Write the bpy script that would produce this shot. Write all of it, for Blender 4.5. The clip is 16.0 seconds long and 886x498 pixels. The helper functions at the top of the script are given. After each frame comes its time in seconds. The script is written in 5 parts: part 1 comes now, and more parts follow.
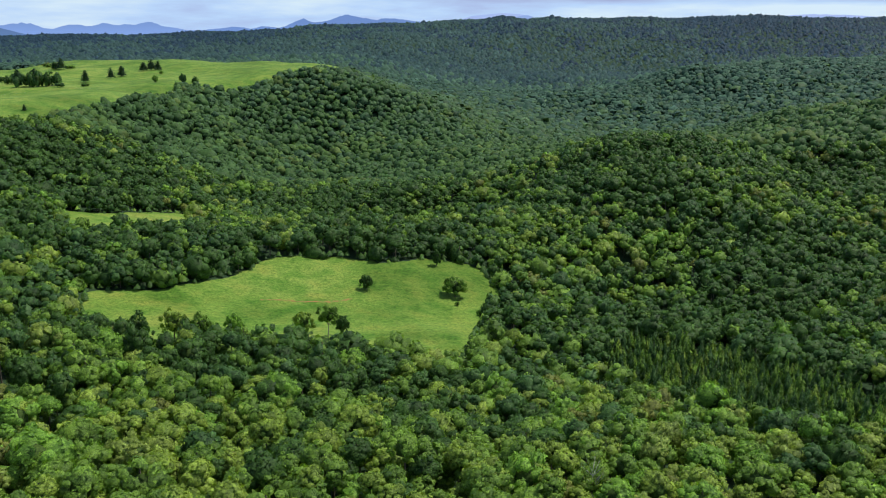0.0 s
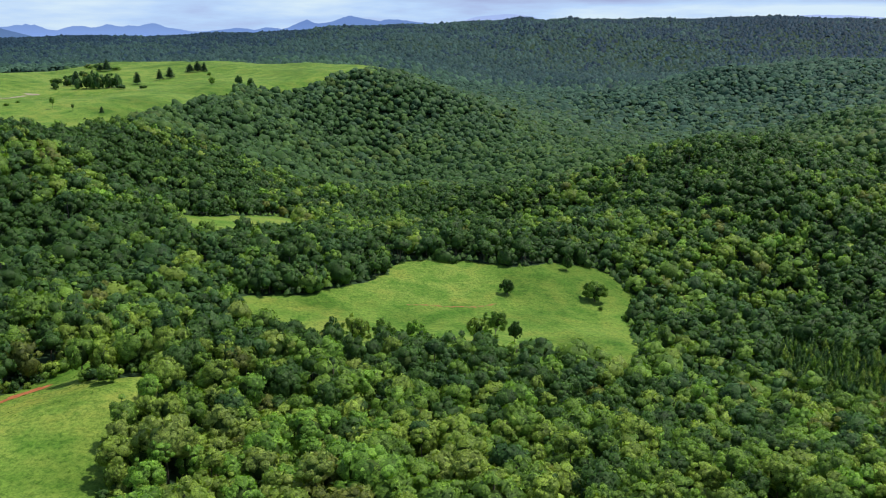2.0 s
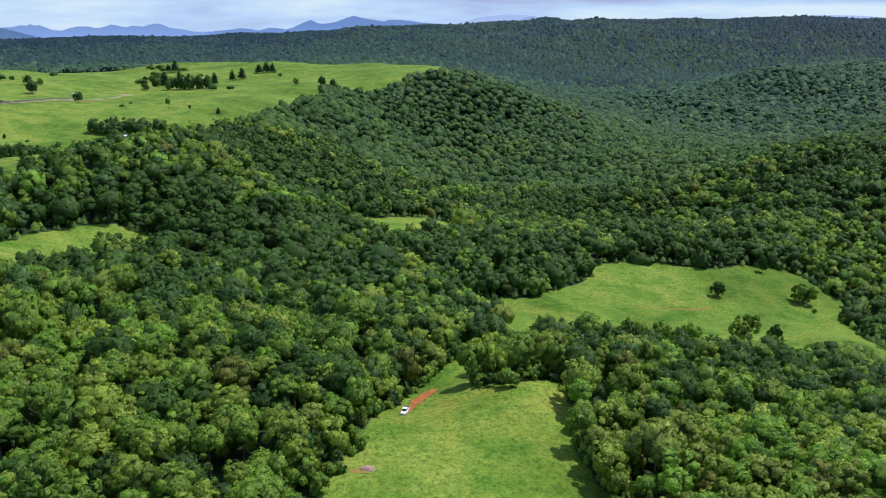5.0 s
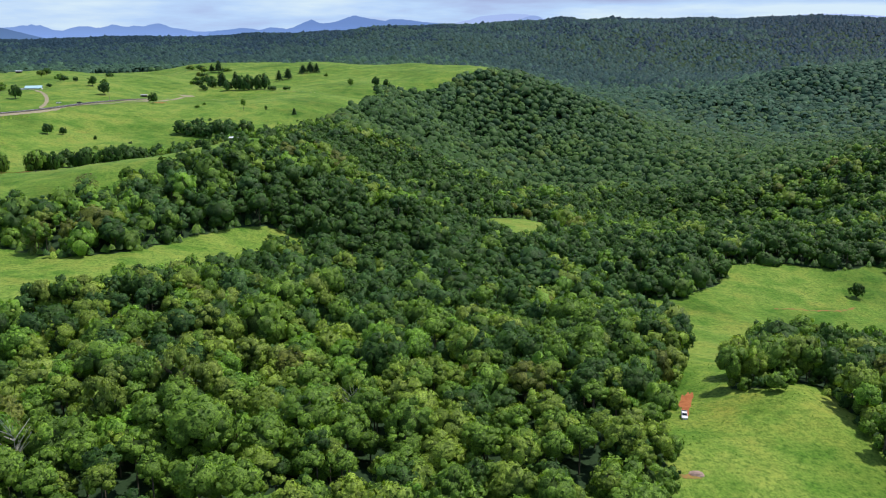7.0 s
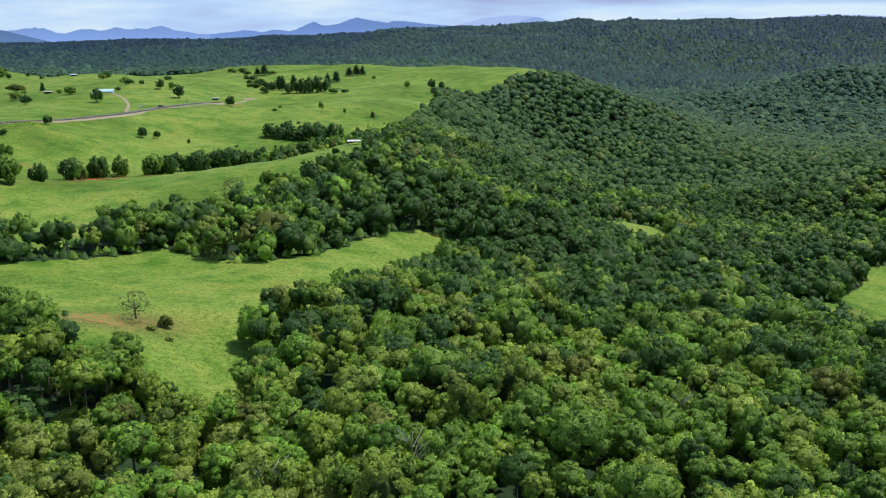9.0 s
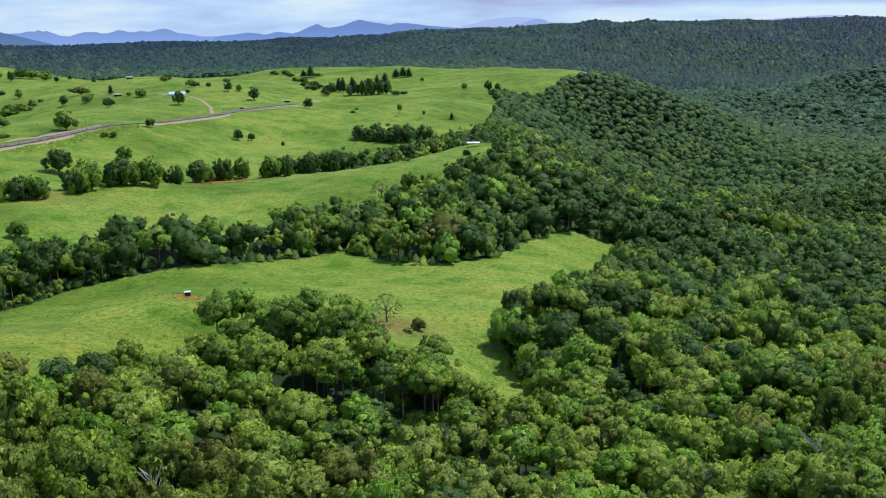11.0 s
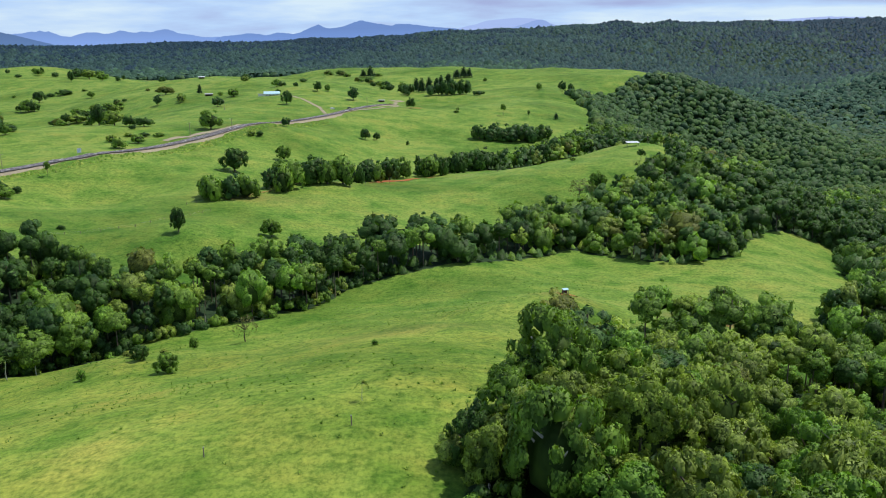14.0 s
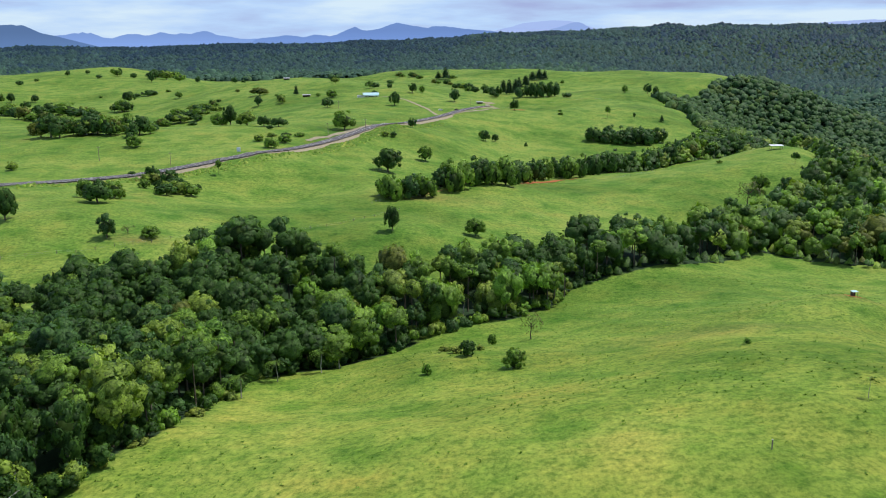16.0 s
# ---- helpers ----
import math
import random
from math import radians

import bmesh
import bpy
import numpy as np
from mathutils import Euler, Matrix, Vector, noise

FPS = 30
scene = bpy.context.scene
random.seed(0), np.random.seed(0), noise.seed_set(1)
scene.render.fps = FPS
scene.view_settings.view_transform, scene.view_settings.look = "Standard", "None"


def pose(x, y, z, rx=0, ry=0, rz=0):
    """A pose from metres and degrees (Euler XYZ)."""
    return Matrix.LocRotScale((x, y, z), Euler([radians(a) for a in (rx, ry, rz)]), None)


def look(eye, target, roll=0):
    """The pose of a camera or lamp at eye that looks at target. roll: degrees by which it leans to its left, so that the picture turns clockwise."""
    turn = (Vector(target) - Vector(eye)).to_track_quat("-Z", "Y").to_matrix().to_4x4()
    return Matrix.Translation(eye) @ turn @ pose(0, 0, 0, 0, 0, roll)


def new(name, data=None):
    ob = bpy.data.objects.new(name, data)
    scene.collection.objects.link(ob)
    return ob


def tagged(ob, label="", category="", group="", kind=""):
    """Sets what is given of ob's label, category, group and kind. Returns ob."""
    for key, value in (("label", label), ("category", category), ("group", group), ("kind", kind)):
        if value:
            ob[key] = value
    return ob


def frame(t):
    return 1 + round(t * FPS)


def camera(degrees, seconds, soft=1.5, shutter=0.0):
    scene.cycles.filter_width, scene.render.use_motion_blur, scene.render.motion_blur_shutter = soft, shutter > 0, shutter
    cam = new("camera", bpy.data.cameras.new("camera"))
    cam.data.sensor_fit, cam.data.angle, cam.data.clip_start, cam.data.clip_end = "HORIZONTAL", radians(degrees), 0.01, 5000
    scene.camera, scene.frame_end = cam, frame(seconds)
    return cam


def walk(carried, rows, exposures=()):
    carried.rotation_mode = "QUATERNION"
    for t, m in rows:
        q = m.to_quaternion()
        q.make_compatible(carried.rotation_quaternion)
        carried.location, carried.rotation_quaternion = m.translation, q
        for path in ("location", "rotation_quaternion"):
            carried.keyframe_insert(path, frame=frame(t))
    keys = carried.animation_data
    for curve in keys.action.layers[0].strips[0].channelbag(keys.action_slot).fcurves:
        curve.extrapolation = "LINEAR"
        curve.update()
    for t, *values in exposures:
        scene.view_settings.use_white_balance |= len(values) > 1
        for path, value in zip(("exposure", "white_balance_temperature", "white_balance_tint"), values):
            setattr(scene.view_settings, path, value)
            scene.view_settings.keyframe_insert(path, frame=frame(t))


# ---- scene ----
cam = camera(54.3, 16.0, soft=1.05)
METRES, EYE, TILT, LEAN, TURN = 598.0, 110.4, -14.3, 0.0, 0.0
ROWS = [
    (0.0, 0.0, 0.0, 0.0, 0.0, 0.0, -0.0),
    (0.5, -0.0322, 0.0026, 0.0009, 0.05, 0.01, 0.02),
    (1.0, -0.0646, 0.0045, 0.0018, 0.11, 0.03, 0.03),
    (1.5, -0.0966, 0.007, 0.0024, 0.16, 0.05, -0.01),
    (2.0, -0.1287, 0.0086, 0.0032, 0.22, 0.06, 0.0),
    (2.5, -0.1611, 0.009, 0.004, 0.27, 0.06, -0.04),
    (3.0, -0.1932, 0.0095, 0.0042, 0.33, 0.09, -0.03),
    (3.5, -0.2255, 0.0104, 0.0043, 0.37, 0.1, -0.05),
    (4.0, -0.2575, 0.0104, 0.0044, 0.39, 0.1, -0.06),
    (6.5, -0.4162, 0.0111, 0.0062, 0.53, 0.04, 0.01),
    (7.0, -0.4482, 0.0105, 0.0069, 0.53, 0.04, 0.03),
    (7.5, -0.4803, 0.011, 0.0074, 0.57, 0.07, 0.06),
    (8.0, -0.5121, 0.0106, 0.0079, 0.63, 0.09, 0.11),
    (8.5, -0.5442, 0.0111, 0.0082, 0.69, 0.13, 0.15),
    (9.0, -0.5767, 0.0102, 0.0087, 0.72, 0.15, 0.15),
    (9.5, -0.6085, 0.0087, 0.0091, 0.81, 0.17, 0.2),
    (10.0, -0.6413, 0.0097, 0.0091, 0.87, 0.2, 0.22),
    (12.5, -0.7959, 0.0098, 0.01, 0.97, 0.32, 0.29),
    (13.0, -0.824, 0.0093, 0.0096, 0.99, 0.32, 0.23),
    (13.5, -0.8526, 0.0084, 0.009, 1.0, 0.33, 0.22),
    (14.0, -0.8809, 0.0076, 0.0086, 0.99, 0.32, 0.17),
    (14.5, -0.9109, 0.0072, 0.0081, 1.0, 0.34, 0.14),
    (15.0, -0.9404, 0.0063, 0.0075, 1.06, 0.38, 0.11),
    (15.5, -0.9699, 0.0041, 0.0072, 1.52, 0.43, -0.04),
    (16.0, -0.999, -0.0005, 0.0067, 3.2, 0.46, -0.52),
]
walk(cam, [(t, pose(0, 0, EYE, TILT, LEAN, TURN) @ pose(METRES * x, METRES * y, METRES * z, 90 + pitch, roll, yaw)) for t, x, y, z, yaw, pitch, roll in ROWS])

# ---- world, sun and sky ----
SUN_UP, SUN_FROM = 62.0, 62.0  # degrees above the horizon; degrees from +y towards +x
world = bpy.data.worlds.new("sky")
scene.world = world
world.use_nodes = True
wn, wl = world.node_tree.nodes, world.node_tree.links
wn.clear()
w_out = wn.new("ShaderNodeOutputWorld")
w_sky = wn.new("ShaderNodeTexSky")
w_sky.sky_type, w_sky.sun_disc = "NISHITA", False
w_sky.sun_elevation, w_sky.sun_rotation = radians(SUN_UP), radians(SUN_FROM)
w_sky.air_density, w_sky.dust_density, w_sky.altitude = 1.0, 1.5, 800
w_blue = wn.new("ShaderNodeBackground")
w_blue.inputs["Strength"].default_value = 0.12
wl.new(w_sky.outputs["Color"], w_blue.inputs["Color"])
w_coord = wn.new("ShaderNodeTexCoord")
w_map = wn.new("ShaderNodeMapping")
w_map.inputs["Scale"].default_value = (1.4, 1.4, 9.0)
wl.new(w_coord.outputs["Generated"], w_map.inputs["Vector"])
w_noise = wn.new("ShaderNodeTexNoise")
w_noise.inputs["Scale"].default_value, w_noise.inputs["Detail"].default_value = 3.0, 8
w_noise.inputs["Roughness"].default_value = 0.55
wl.new(w_map.outputs["Vector"], w_noise.inputs["Vector"])
w_ramp = wn.new("ShaderNodeValToRGB")
w_ramp.color_ramp.elements.new(0.5)
for w_el, w_at, w_col in zip(w_ramp.color_ramp.elements, (0.30, 0.47, 0.60), ((0.36, 0.44, 0.76, 1), (0.48, 0.68, 1.0, 1), (0.68, 0.85, 1.0, 1))):
    w_el.position, w_el.color = w_at, w_col
w_sep = wn.new("ShaderNodeSeparateXYZ")
wl.new(w_coord.outputs["Generated"], w_sep.inputs[0])
w_east = wn.new("ShaderNodeMapRange")  # rain cloud thickens to the north-east
w_east.inputs["From Min"].default_value, w_east.inputs["From Max"].default_value = -0.05, 0.5
w_east.inputs["To Min"].default_value, w_east.inputs["To Max"].default_value = 0.0, 1.0
wl.new(w_sep.outputs["X"], w_east.inputs["Value"])
w_base = wn.new("ShaderNodeMapRange")  # its flat base lies a little above the horizon
w_base.inputs["From Min"].default_value, w_base.inputs["From Max"].default_value = 0.021, 0.031
w_base.inputs["To Min"].default_value, w_base.inputs["To Max"].default_value = 0.12, -0.24
wl.new(w_sep.outputs["Z"], w_base.inputs["Value"])
w_rain = wn.new("ShaderNodeMath")
w_rain.operation = "MULTIPLY_ADD"
wl.new(w_east.outputs["Result"], w_rain.inputs[0])
wl.new(w_base.outputs["Result"], w_rain.inputs[1])
wl.new(w_noise.outputs["Fac"], w_rain.inputs[2])
wl.new(w_rain.outputs[0], w_ramp.inputs["Fac"])
w_cloud = wn.new("ShaderNodeBackground")
w_cloud.inputs["Strength"].default_value = 1.0
wl.new(w_ramp.outputs["Color"], w_cloud.inputs["Color"])
w_mix = wn.new("ShaderNodeMixShader")
w_high = wn.new("ShaderNodeMapRange")  # a bank of cloud round the horizon, open blue overhead
w_high.inputs["From Min"].default_value, w_high.inputs["From Max"].default_value = 0.05, 0.55
w_high.inputs["To Min"].default_value, w_high.inputs["To Max"].default_value = 0.92, 0.30
wl.new(w_sep.outputs["Z"], w_high.inputs["Value"])
wl.new(w_high.outputs["Result"], w_mix.inputs[0])
wl.new(w_blue.outputs[0], w_mix.inputs[1])
wl.new(w_cloud.outputs[0], w_mix.inputs[2])
# Ranges tens of kilometres off, too far to shift, painted on the sky with haze in their tints: their crests as bearing
# and height in degrees, the palest farthest.
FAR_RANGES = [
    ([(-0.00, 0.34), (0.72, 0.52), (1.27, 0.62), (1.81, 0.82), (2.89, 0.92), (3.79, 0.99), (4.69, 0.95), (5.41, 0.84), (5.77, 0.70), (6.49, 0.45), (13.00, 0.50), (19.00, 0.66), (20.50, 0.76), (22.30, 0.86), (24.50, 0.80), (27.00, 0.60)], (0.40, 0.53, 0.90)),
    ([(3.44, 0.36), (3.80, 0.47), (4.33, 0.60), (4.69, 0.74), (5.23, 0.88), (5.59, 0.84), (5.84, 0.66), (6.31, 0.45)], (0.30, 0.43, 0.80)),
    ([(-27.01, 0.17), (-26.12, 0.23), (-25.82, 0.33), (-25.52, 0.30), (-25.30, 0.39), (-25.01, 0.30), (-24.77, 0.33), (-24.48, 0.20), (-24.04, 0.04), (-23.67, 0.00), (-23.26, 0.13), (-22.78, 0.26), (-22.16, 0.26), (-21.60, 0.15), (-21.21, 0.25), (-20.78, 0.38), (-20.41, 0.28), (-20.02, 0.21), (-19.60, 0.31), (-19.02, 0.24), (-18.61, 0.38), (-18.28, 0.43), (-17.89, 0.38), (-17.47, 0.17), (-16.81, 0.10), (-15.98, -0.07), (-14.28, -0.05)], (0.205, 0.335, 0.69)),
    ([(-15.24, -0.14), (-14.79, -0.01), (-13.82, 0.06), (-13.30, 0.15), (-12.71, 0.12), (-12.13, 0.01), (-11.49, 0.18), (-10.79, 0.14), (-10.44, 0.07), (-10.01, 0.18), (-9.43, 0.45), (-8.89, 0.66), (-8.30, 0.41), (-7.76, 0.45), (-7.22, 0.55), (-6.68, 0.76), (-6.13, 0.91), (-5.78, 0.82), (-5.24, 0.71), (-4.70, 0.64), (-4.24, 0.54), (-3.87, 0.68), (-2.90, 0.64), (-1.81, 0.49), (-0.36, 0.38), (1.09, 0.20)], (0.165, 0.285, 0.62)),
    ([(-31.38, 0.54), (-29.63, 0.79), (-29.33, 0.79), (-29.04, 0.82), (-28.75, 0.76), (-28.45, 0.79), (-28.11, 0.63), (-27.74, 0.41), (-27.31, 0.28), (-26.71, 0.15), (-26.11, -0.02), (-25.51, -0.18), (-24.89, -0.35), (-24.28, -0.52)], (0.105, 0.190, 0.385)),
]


def w_calc(op, a, b=None, c=None):
    n = wn.new("ShaderNodeMath")
    n.operation = op
    for k, v in enumerate((a, b, c)):
        if hasattr(v, "is_linked"):
            wl.new(v, n.inputs[k])
        elif v is not None:
            n.inputs[k].default_value = v
    return n.outputs[0]


w_bearing = w_calc("MULTIPLY_ADD", w_calc("ARCTAN2", w_sep.outputs["X"], w_sep.outputs["Y"]), 180 / math.pi / 60, 33 / 60)
w_rise = w_calc("MULTIPLY_ADD", w_calc("ARCSINE", w_sep.outputs["Z"]), 180 / math.pi / 1.8, 0.6 / 1.8)
w_crag = wn.new("ShaderNodeTexNoise")
w_crag.noise_dimensions = "1D"
w_crag.inputs["Scale"].default_value, w_crag.inputs["Detail"].default_value = 180.0, 4
wl.new(w_bearing, w_crag.inputs["W"])
w_last = w_mix
for crest, tint in FAR_RANGES:
    w_line = wn.new("ShaderNodeValToRGB")
    stops = [(crest[0][0] - 0.4, -0.6)] + crest + [(crest[-1][0] + 0.4, -0.6)]
    while len(w_line.color_ramp.elements) < len(stops):
        w_line.color_ramp.elements.new(0.5)
    for w_el, (w_at, w_up) in zip(w_line.color_ramp.elements, stops):
        w_el.position, w_el.color = (w_at + 33) / 60, (*[(w_up + 0.6) / 1.8] * 3, 1)
    wl.new(w_bearing, w_line.inputs["Fac"])
    w_over = w_calc("SUBTRACT", w_calc("MULTIPLY_ADD", w_crag.outputs["Fac"], 0.03, w_line.outputs["Color"]), w_rise)
    w_mask = w_calc("MULTIPLY", w_calc("SUBTRACT", w_over, 0.015), 50.0)
    w_mask.node.use_clamp = True
    w_haze = wn.new("ShaderNodeValToRGB")  # haze painted in: paler towards the foot
    for w_el, w_at, w_k in zip(w_haze.color_ramp.elements, (0.12, 0.55), (1.16, 0.97)):
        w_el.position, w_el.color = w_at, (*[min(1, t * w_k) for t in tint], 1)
    wl.new(w_rise, w_haze.inputs["Fac"])
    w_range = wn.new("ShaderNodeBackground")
    wl.new(w_haze.outputs["Color"], w_range.inputs["Color"])
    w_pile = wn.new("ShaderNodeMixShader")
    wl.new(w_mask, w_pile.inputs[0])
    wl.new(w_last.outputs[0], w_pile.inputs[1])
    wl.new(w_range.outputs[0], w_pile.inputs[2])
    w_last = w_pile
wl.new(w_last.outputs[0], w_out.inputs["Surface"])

sun = new("sun", bpy.data.lights.new("sun", "SUN"))
sun.data.energy, sun.data.angle, sun.data.color = 4.2, radians(1.5), (1.0, 0.96, 0.88)
se, sa = radians(SUN_UP), radians(SUN_FROM)
sun.matrix_world = look((0, 0, 600), (-math.cos(se) * math.sin(sa), -math.cos(se) * math.cos(sa), 600 - math.sin(se)))


# ---- materials ----
def material(name, rough=0.8, spec=0.2):
    m = bpy.data.materials.new(name)
    m.use_nodes = True
    b = m.node_tree.nodes["Principled BSDF"]
    b.inputs["Roughness"].default_value = rough
    b.inputs["Specular IOR Level"].default_value = spec
    return m, m.node_tree.nodes, m.node_tree.links, b


def noise_node(nt, ln, scale, detail=4, rough=0.55, coord="Object", stretch=None):
    tc = nt.new("ShaderNodeTexCoord")
    n = nt.new("ShaderNodeTexNoise")
    n.inputs["Scale"].default_value, n.inputs["Detail"].default_value, n.inputs["Roughness"].default_value = scale, detail, rough
    if stretch:
        mp = nt.new("ShaderNodeMapping")
        mp.inputs["Scale"].default_value = stretch
        ln.new(tc.outputs[coord], mp.inputs["Vector"])
        ln.new(mp.outputs["Vector"], n.inputs["Vector"])
    else:
        ln.new(tc.outputs[coord], n.inputs["Vector"])
    return n.outputs["Fac"]


def ramp(nt, ln, fac, stops):
    r = nt.new("ShaderNodeValToRGB")
    while len(r.color_ramp.elements) < len(stops):
        r.color_ramp.elements.new(0.5)
    for e, (p, c) in zip(r.color_ramp.elements, stops):
        e.position, e.color = p, (*c, 1)
    ln.new(fac, r.inputs["Fac"])
    return r.outputs["Color"]


def blend(nt, ln, fac, a, b, how="MIX"):
    m = nt.new("ShaderNodeMix")
    m.data_type, m.blend_type = "RGBA", how
    for key, v in ((0, fac), (6, a), (7, b)):
        if hasattr(v, "is_linked"):
            ln.new(v, m.inputs[key])
        else:
            m.inputs[key].default_value = v if key == 0 else (*v, 1)
    return m.outputs[2]


def bumped(nt, ln, bsdf, fac, strength, distance):
    b = nt.new("ShaderNodeBump")
    b.inputs["Strength"].default_value, b.inputs["Distance"].default_value = strength, distance
    ln.new(fac, b.inputs["Height"])
    ln.new(b.outputs["Normal"], bsdf.inputs["Normal"])


def leaf_material(name, dark, light, shine=0.2, glow=0.3, ragged=False):
    """Foliage: each leaf spray has its own tone, with drifts of tone across a crown; leaves let some light through."""
    m, nt, ln, b = material(name, 0.55, shine)
    geo = nt.new("ShaderNodeNewGeometry")
    mean = tuple(0.55 * p + 0.45 * q for p, q in zip(dark, light))
    own = ramp(nt, ln, geo.outputs["Random Per Island"], [(0.0, dark), (0.3, mean), (0.8, light), (1.0, tuple(min(1, c * 1.3) for c in light))])
    drift = noise_node(nt, ln, 0.11, 3)
    shade = ramp(nt, ln, drift, [(0.3, (0.66, 0.72, 0.64)), (0.7, (1.15, 1.1, 1.0))])
    col = blend(nt, ln, 1.0, own, shade, "MULTIPLY")
    grain = ramp(nt, ln, noise_node(nt, ln, 2.2, 3, 0.65), [(0.32, (0.48, 0.52, 0.48)), (0.5, (1.0, 1.0, 1.0)), (0.68, (1.55, 1.45, 1.22))])
    col = blend(nt, ln, 1.0, col, grain, "MULTIPLY")
    ln.new(col, b.inputs["Base Color"])
    bumped(nt, ln, b, noise_node(nt, ln, 1.3, 3, 0.6), 0.5, 0.5)
    tr = nt.new("ShaderNodeBsdfTranslucent")
    ln.new(blend(nt, ln, 1.0, col, (1.1, 1.25, 0.5), "MULTIPLY"), tr.inputs["Color"])
    mx = nt.new("ShaderNodeMixShader")
    mx.inputs[0].default_value = glow
    ln.new(b.outputs[0], mx.inputs[1])
    ln.new(tr.outputs[0], mx.inputs[2])
    last = mx
    if ragged:
        holes = ramp(nt, ln, noise_node(nt, ln, 4.2, 2, 0.6), [(0.40, (1, 1, 1)), (0.43, (0, 0, 0))])
        clear = nt.new("ShaderNodeBsdfTransparent")
        last = nt.new("ShaderNodeMixShader")
        ln.new(holes, last.inputs[0])
        ln.new(mx.outputs[0], last.inputs[1])
        ln.new(clear.outputs[0], last.inputs[2])
    ln.new(last.outputs[0], nt["Material Output"].inputs["Surface"])
    return m


LEAVES = [
    leaf_material("leaf_mid_green", (0.068, 0.138, 0.020), (0.176, 0.306, 0.046), ragged=True),
    leaf_material("leaf_deep_green", (0.024, 0.063, 0.012), (0.063, 0.140, 0.028), ragged=True),
    leaf_material("leaf_olive", (0.106, 0.166, 0.024), (0.246, 0.356, 0.058), ragged=True),
    leaf_material("leaf_bright", (0.074, 0.170, 0.022), (0.192, 0.362, 0.050), ragged=True),
    leaf_material("leaf_brownish", (0.086, 0.108, 0.022), (0.180, 0.215, 0.046), ragged=True),
    leaf_material("leaf_blue_green", (0.026, 0.072, 0.020), (0.070, 0.156, 0.044), ragged=True),
    leaf_material("leaf_pale", (0.115, 0.172, 0.032), (0.262, 0.350, 0.076), ragged=True),
]
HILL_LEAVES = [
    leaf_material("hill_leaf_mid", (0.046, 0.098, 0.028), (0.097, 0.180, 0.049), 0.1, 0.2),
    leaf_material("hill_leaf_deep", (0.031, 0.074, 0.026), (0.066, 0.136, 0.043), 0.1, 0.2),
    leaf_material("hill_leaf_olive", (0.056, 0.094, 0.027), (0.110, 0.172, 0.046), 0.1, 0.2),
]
# leaf colours with distance haze painted in, the bluest for the farthest trees
HAZED_LEAVES = [
    leaf_material("hazed_leaf_deep", (0.031, 0.070, 0.035), (0.056, 0.118, 0.055), 0.1, 0.15),
    leaf_material("hazed_leaf_mid", (0.041, 0.087, 0.037), (0.076, 0.146, 0.062), 0.1, 0.15),
    leaf_material("hazier_leaf_deep", (0.030, 0.066, 0.054), (0.049, 0.102, 0.078), 0.05, 0.1),
    leaf_material("hazier_leaf_mid", (0.038, 0.080, 0.060), (0.064, 0.126, 0.088), 0.05, 0.1),
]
FAR_HAZED_LEAVES = [
    leaf_material("far_hazed_leaf_deep", (0.019, 0.043, 0.056), (0.030, 0.065, 0.078), 0.05, 0.1),
    leaf_material("far_hazed_leaf_mid", (0.026, 0.056, 0.062), (0.046, 0.090, 0.090), 0.05, 0.1),
    leaf_material("far_hazed_leaf_grey", (0.014, 0.033, 0.060), (0.023, 0.050, 0.084), 0.05, 0.1),
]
# crown core: the shade between leaf heads is painted into its dark colour
INNER = leaf_material("crown_core_shade", (0.028, 0.052, 0.012), (0.052, 0.092, 0.022), 0.05, 0.0)
TUFT = leaf_material("tuft_grass", (0.085, 0.185, 0.024), (0.150, 0.265, 0.036), 0.1, 0.2)


def bark_material(name, a, c):
    m, nt, ln, b = material(name, 0.9, 0.1)
    f = noise_node(nt, ln, 2.0, 5, 0.6, stretch=(1, 1, 0.25))
    ln.new(ramp(nt, ln, f, [(0.3, a), (0.7, c)]), b.inputs["Base Color"])
    bumped(nt, ln, b, f, 0.6, 0.05)
    return m


BARK = bark_material("bark_grey_brown", (0.07, 0.055, 0.04), (0.20, 0.17, 0.13))
PALE_BARK = bark_material("bark_pale", (0.34, 0.32, 0.28), (0.58, 0.55, 0.50))


